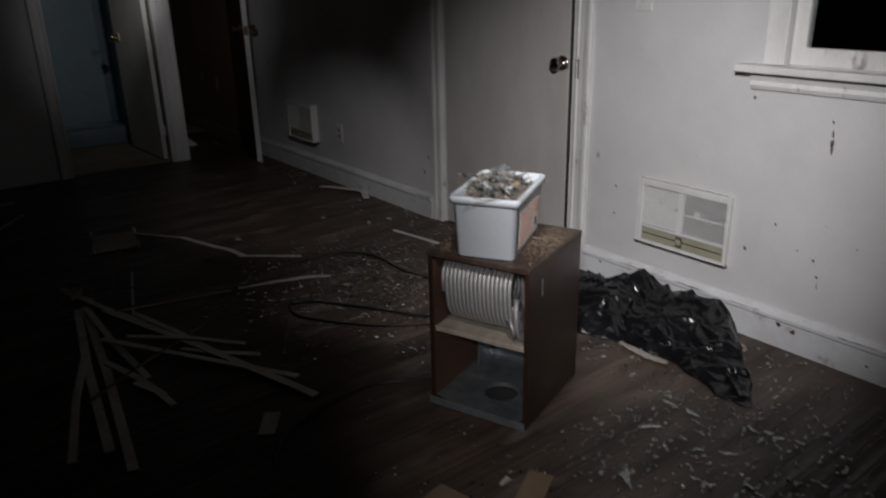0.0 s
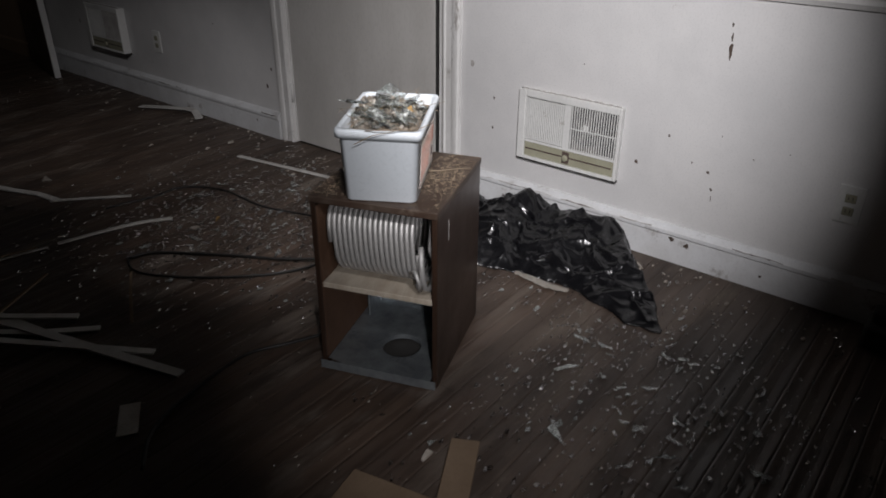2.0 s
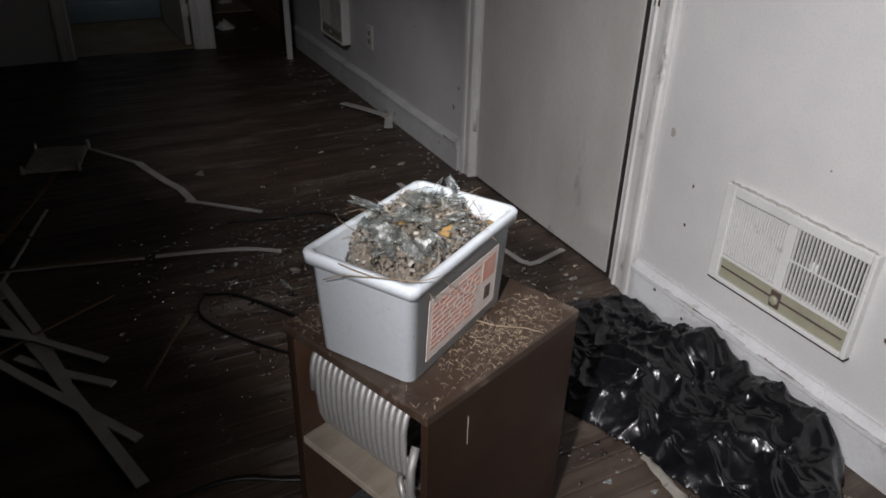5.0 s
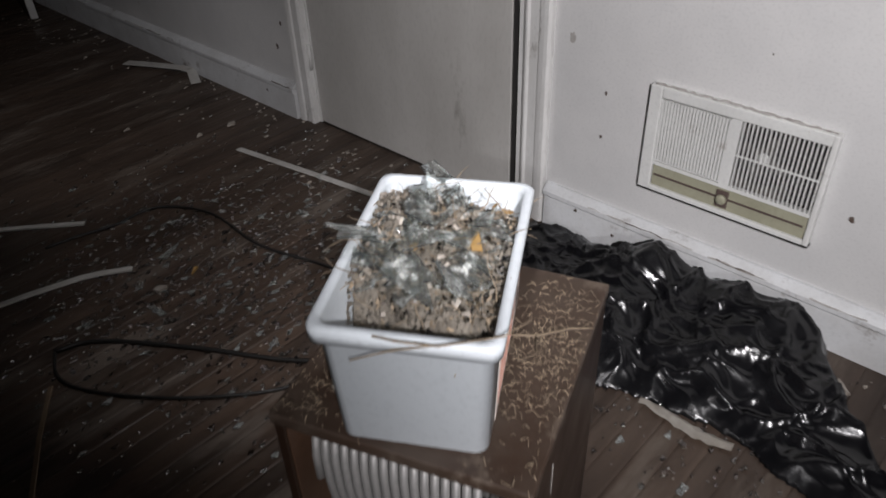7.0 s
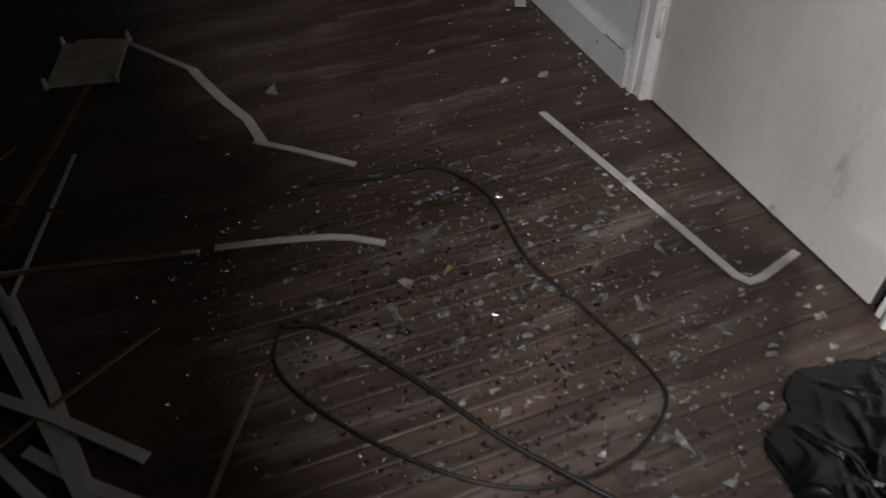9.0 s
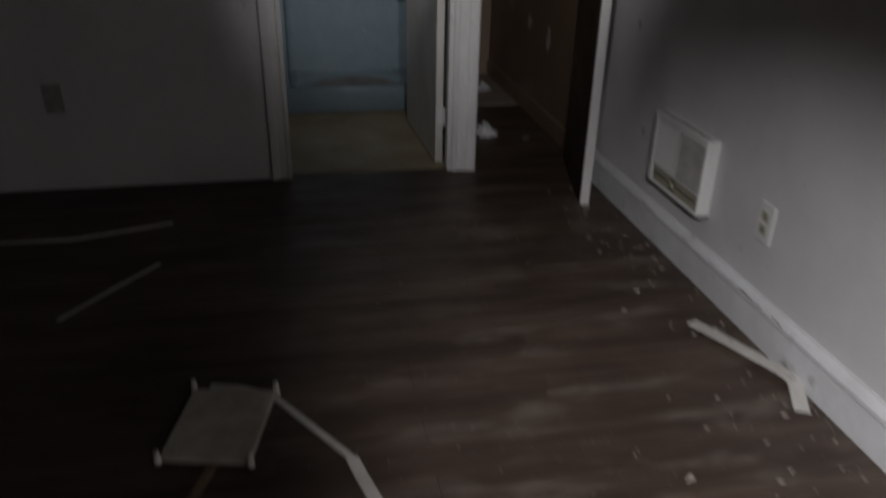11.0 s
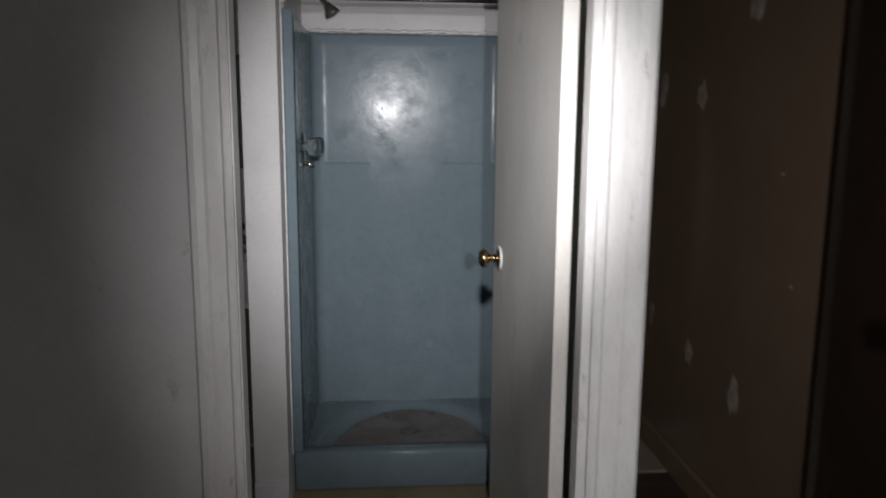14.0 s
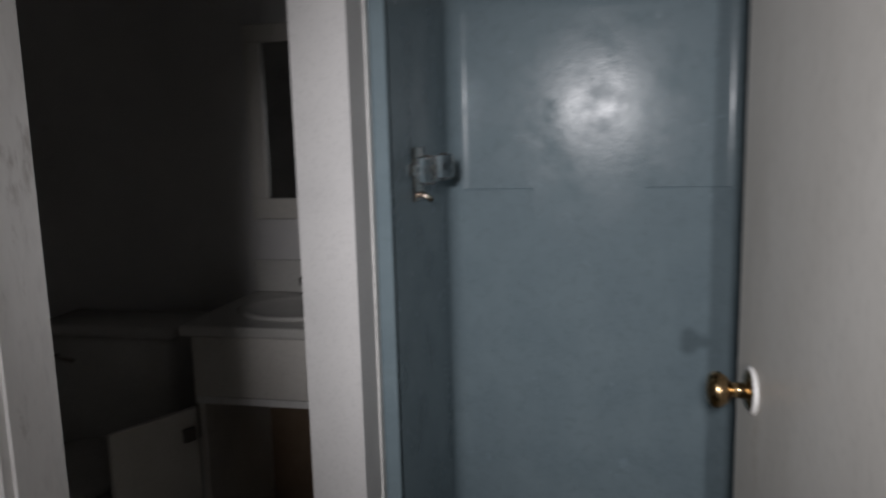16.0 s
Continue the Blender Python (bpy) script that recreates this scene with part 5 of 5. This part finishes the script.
rag("crumpled_rag", -0.14, 7.79, 0.05, "crumpled white rag at the hall's far end", 6)

broom = thing("push_broom", pose(-0.10, 1.13, 0.0), "dark bristled broom standing against the wall", "broom")
part("bristles", bx(-0.07, 0.05, -0.16, 0.16, 0.0, 0.075, 0.015), M_BRISTLE, broom, "matted dark bristles", True)
part("block", bx(-0.04, 0.03, -0.15, 0.15, 0.076, 0.11, 0.008), M_BRISTLE, broom, "dark broom block", True)
part("pole", tube([(0.0, 0, 0.10), (0.085, -0.02, 1.35)], 0.012, 10), M_POLE, broom, "pale wooden pole", True)

# ---- glass and grit over the floor ----
rng = random.Random(77)
shapes = [finish(shard(0.5, random.Random(100 + k), 0.06, 1.25), "glass_piece", M_SHARD) for k in range(10)]
BIG = [(-0.640, 1.925, 0.07), (-0.553, 1.701, 0.055), (-0.775, 1.717, 0.075), (-0.781, 1.883, 0.085), (-0.88, 1.636, 0.07), (-1.02, 1.78, 0.09), (-1.036, 1.869, 0.05), (-1.195, 2.069, 0.04), (-0.62, 1.86, 0.05), (-0.55, 1.62, 0.04), (-0.86, 1.70, 0.05), (-0.70, 1.55, 0.05), (-0.95, 1.52, 0.085), (-1.02, 1.47, 0.06), (-0.9, 1.38, 0.05), (-0.42, 1.55, 0.045), (-0.66, 1.44, 0.04), (-0.57, 1.99, 0.04),
       (-0.75, 1.93, 0.045), (-0.80, 3.55, 0.09), (-0.72, 3.35, 0.06), (-0.95, 3.35, 0.06), (-0.45, 3.62, 0.05), (-0.38, 3.45, 0.05), (-0.25, 3.55, 0.05), (-0.9, 3.1, 0.07), (-0.75, 3.05, 0.05), (-0.55, 2.85, 0.06), (-0.42, 2.9, 0.05), (-0.62, 2.75, 0.06)]
for _ in range(44):
    sx_, sy_, sr = rng.choice(((-0.75, 1.72, 0.22), (-0.9, 1.5, 0.25), (-0.55, 1.85, 0.15), (-0.85, 3.25, 0.2), (-0.6, 3.4, 0.25), (-0.3, 3.5, 0.12)))
    px_, py_ = rng.gauss(sx_, sr), rng.gauss(sy_, sr)
    if px_ < -0.06 and not (-1.16 < px_ < -0.6 and 2.0 < py_ < 2.65):
        BIG.append((px_, py_, rng.uniform(0.02, 0.05)))
for x, y, s in BIG:
    g = tagged(new("glass_piece", shapes[rng.randrange(10)]), "flat splinter of broken window glass on the floor", "broken glass", "glass on the floor")
    g.matrix_world = Matrix.Translation((x, y, 0.003)) @ pose(0, 0, 0, rng.gauss(0, 3), rng.gauss(0, 3), rng.uniform(0, 360)) @ Matrix.Diagonal((s, s, 0.05, 1))


def scatter(name, count, material, label, size, spots, seed, thick):
    """Loose splinters too many to count, in patches."""
    r = random.Random(seed)
    vs, fs = [], []
    for _ in range(count):
        sx_, sy_, sr = r.choice(spots)
        x, y = r.gauss(sx_, sr), r.gauss(sy_, sr * 1.15)
        if x > -0.03 or y > 6.3 or x < -4 or (-1.14 < x < -0.62 and 2.05 < y < 2.6):
            continue
        s = size * r.uniform(0.25, 1.0) ** 1.5
        a0, n = r.uniform(0, math.tau), r.choice((3, 3, 4))
        tilt = r.gauss(0, 0.25)
        i0 = len(vs)
        for z in (0.001, 0.001 + thick * r.uniform(0.4, 1)):
            for k in range(n):
                a = a0 + k * math.tau / n + r.uniform(-0.4, 0.4) * (z < 0.0011)
                dx, dy = math.cos(a) * s, math.sin(a) * s * 0.6
                vs.append((x + dx, y + dy, z + max(0, tilt * dx)))
        fs.append(tuple(range(i0 + n - 1, i0 - 1, -1)))
        fs.append(tuple(range(i0 + n, i0 + 2 * n)))
        for k in range(n):
            fs.append((i0 + k, i0 + (k + 1) % n, i0 + n + (k + 1) % n, i0 + n + k))
    me = bpy.data.meshes.new(name)
    me.from_pydata(vs, [], fs)
    me.materials.append(material)
    return tagged(new(name, me), label, "litter", kind="stuff")


NEAR = [(-0.75, 1.75, 0.28), (-0.95, 1.5, 0.35), (-0.6, 2.0, 0.25), (-0.85, 3.3, 0.25), (-0.95, 3.45, 0.22), (-0.75, 3.1, 0.25), (-0.45, 3.4, 0.3), (-0.5, 2.85, 0.2), (-0.7, 3.6, 0.25)]
WIDE = NEAR + [(-0.7, 4.2, 0.4), (-1.3, 2.2, 0.5), (-0.5, 1.5, 0.5), (-0.9, 4.6, 0.6), (-0.6, 5.5, 0.5), (-1.3, 3.0, 0.4)]
scatter("glass_crumbs", 4600, M_CRYSTAL, "fine crumbs of broken glass over the floor", 0.0105, NEAR, 1, 0.004)
scatter("glass_flakes", 330, M_SHARD, "flat dusty flakes of broken pane glass on the floor", 0.018, NEAR[3:] + NEAR[:1], 12, 0.003)
scatter("plaster_grit", 900, M_SPECK, "pale grit and plaster crumbs over the floor", 0.0042, WIDE, 2, 0.003)
scatter("floor_dust", 2200, M_SPECK, "pale dust smeared over the floor before the doorways", 0.0028, [(-0.56, 5.66, 0.11), (-0.68, 5.80, 0.08), (-1.12, 5.83, 0.10), (-0.98, 6.05, 0.10), (-0.75, 5.3, 0.35), (-0.65, 4.3, 0.3)], 5, 0.001)
scatter("plaster_grit", 420, M_SPECK, "pale plaster chips along the wall's foot", 0.012, [(-0.12, y * 0.45, 0.10) for y in range(3, 14)] + [(-0.2, 6.9, 0.14), (-0.3, 6.6, 0.15)], 3, 0.004)
for x, y, s, a in ((-0.225, 4.084, 0.022, 0), (-0.62, 3.98, 0.018, 30), (-0.12, 1.98, 0.022, 50), (-1.26, 4.145, 0.03, 20), (-1.02, 4.32, 0.03, 70), (-0.35, 4.1, 0.015, 10), (-0.9, 3.42, 0.02, 0), (-0.80, 3.42, 0.02, 40), (-0.16, 6.75, 0.035, 60), (-0.5, 4.35, 0.02, 10), (-1.28, 1.98, 0.02, 0), (-0.17, 5.83, 0.025, 20)):
    g = tagged(new("plaster_chip", finish(shard(s, rng, 0.006, 1.4), "plaster_chip", M_LEAF if (x, y) == (-0.80, 3.42) else M_SPECK)), "small pale chip lying on the floor", "chip", "chips on the floor")
    g.matrix_world = pose(x, y, 0.003, 0, 0, a)

# ---- floor boards, cupped narrow strips across the room ----
PITCH = 0.052


BOARD_CUT = ((0.004, -0.75), (0.03, -0.30), (0.10, 0.0), (0.22, -0.25), (0.36, -0.75), (0.5, -1.0), (0.64, -0.75), (0.78, -0.25), (0.90, 0.0), (0.97, -0.30), (0.996, -0.75))


def board_verts(x0, x1, y0, w, z0, cup):
    return [(x, y0 + w * f, z0 + cup * h) for x in (x0 + 0.0005, x1 - 0.0005) for f, h in BOARD_CUT]


NB = len(BOARD_CUT)
BOARD_FACES = [(k, k + 1, k + NB + 1, k + NB) for k in range(NB - 1)]


def board_mesh(length, cup):
    me = bpy.data.meshes.new("floor_board")
    me.from_pydata(board_verts(0, length, 0, PITCH, 0, cup), [], BOARD_FACES)
    me.materials.append(M_PLANK)
    me.polygons.foreach_set("use_smooth", [True] * (NB - 1))
    return me


LENGTHS = ((1.4, 1.4, 1.4), (1.05, 1.05, 1.05, 1.05), (0.7, 1.05, 1.05, 1.4), (1.4, 1.05, 1.05, 0.7), (1.05, 1.4, 0.7, 1.05))
BOARDS = {(ln, c): board_mesh(ln, c) for ln in (0.7, 1.05, 1.4) for c in (0.0013, 0.0017, 0.0021)}
rng = random.Random(8)
rest_v, rest_f = [], []
row, y = 0, SOUTH
while y < END:
    x = ROOM_W
    near = 1.45 < y < 5.2
    for ln in rng.choice(LENGTHS):
        cup = rng.choice((0.0013, 0.0017, 0.0021))
        dz = rng.uniform(-0.0008, 0.0004)
        if y > NORTH:
            cup *= 0.2
        if near and x + ln > -2.9:
            ob = new("floor_board", BOARDS[ln, cup])
            ob.parent = floor
            ob.location = (x, y, dz)
        else:
            i0 = len(rest_v)
            rest_v += board_verts(x, min(x + ln, 0.0), y, PITCH, dz if y < NORTH else min(dz, -0.001), cup)
            rest_f += [tuple(i0 + q for q in f) for f in BOARD_FACES]
        x += ln
    y += PITCH
me = bpy.data.meshes.new("floor_boards_rest")
me.from_pydata(rest_v, [], rest_f)
me.materials.append(M_PLANK)
ob = new("floor_boards_rest", me)
ob.parent = floor
tagged(ob, kind="stuff")
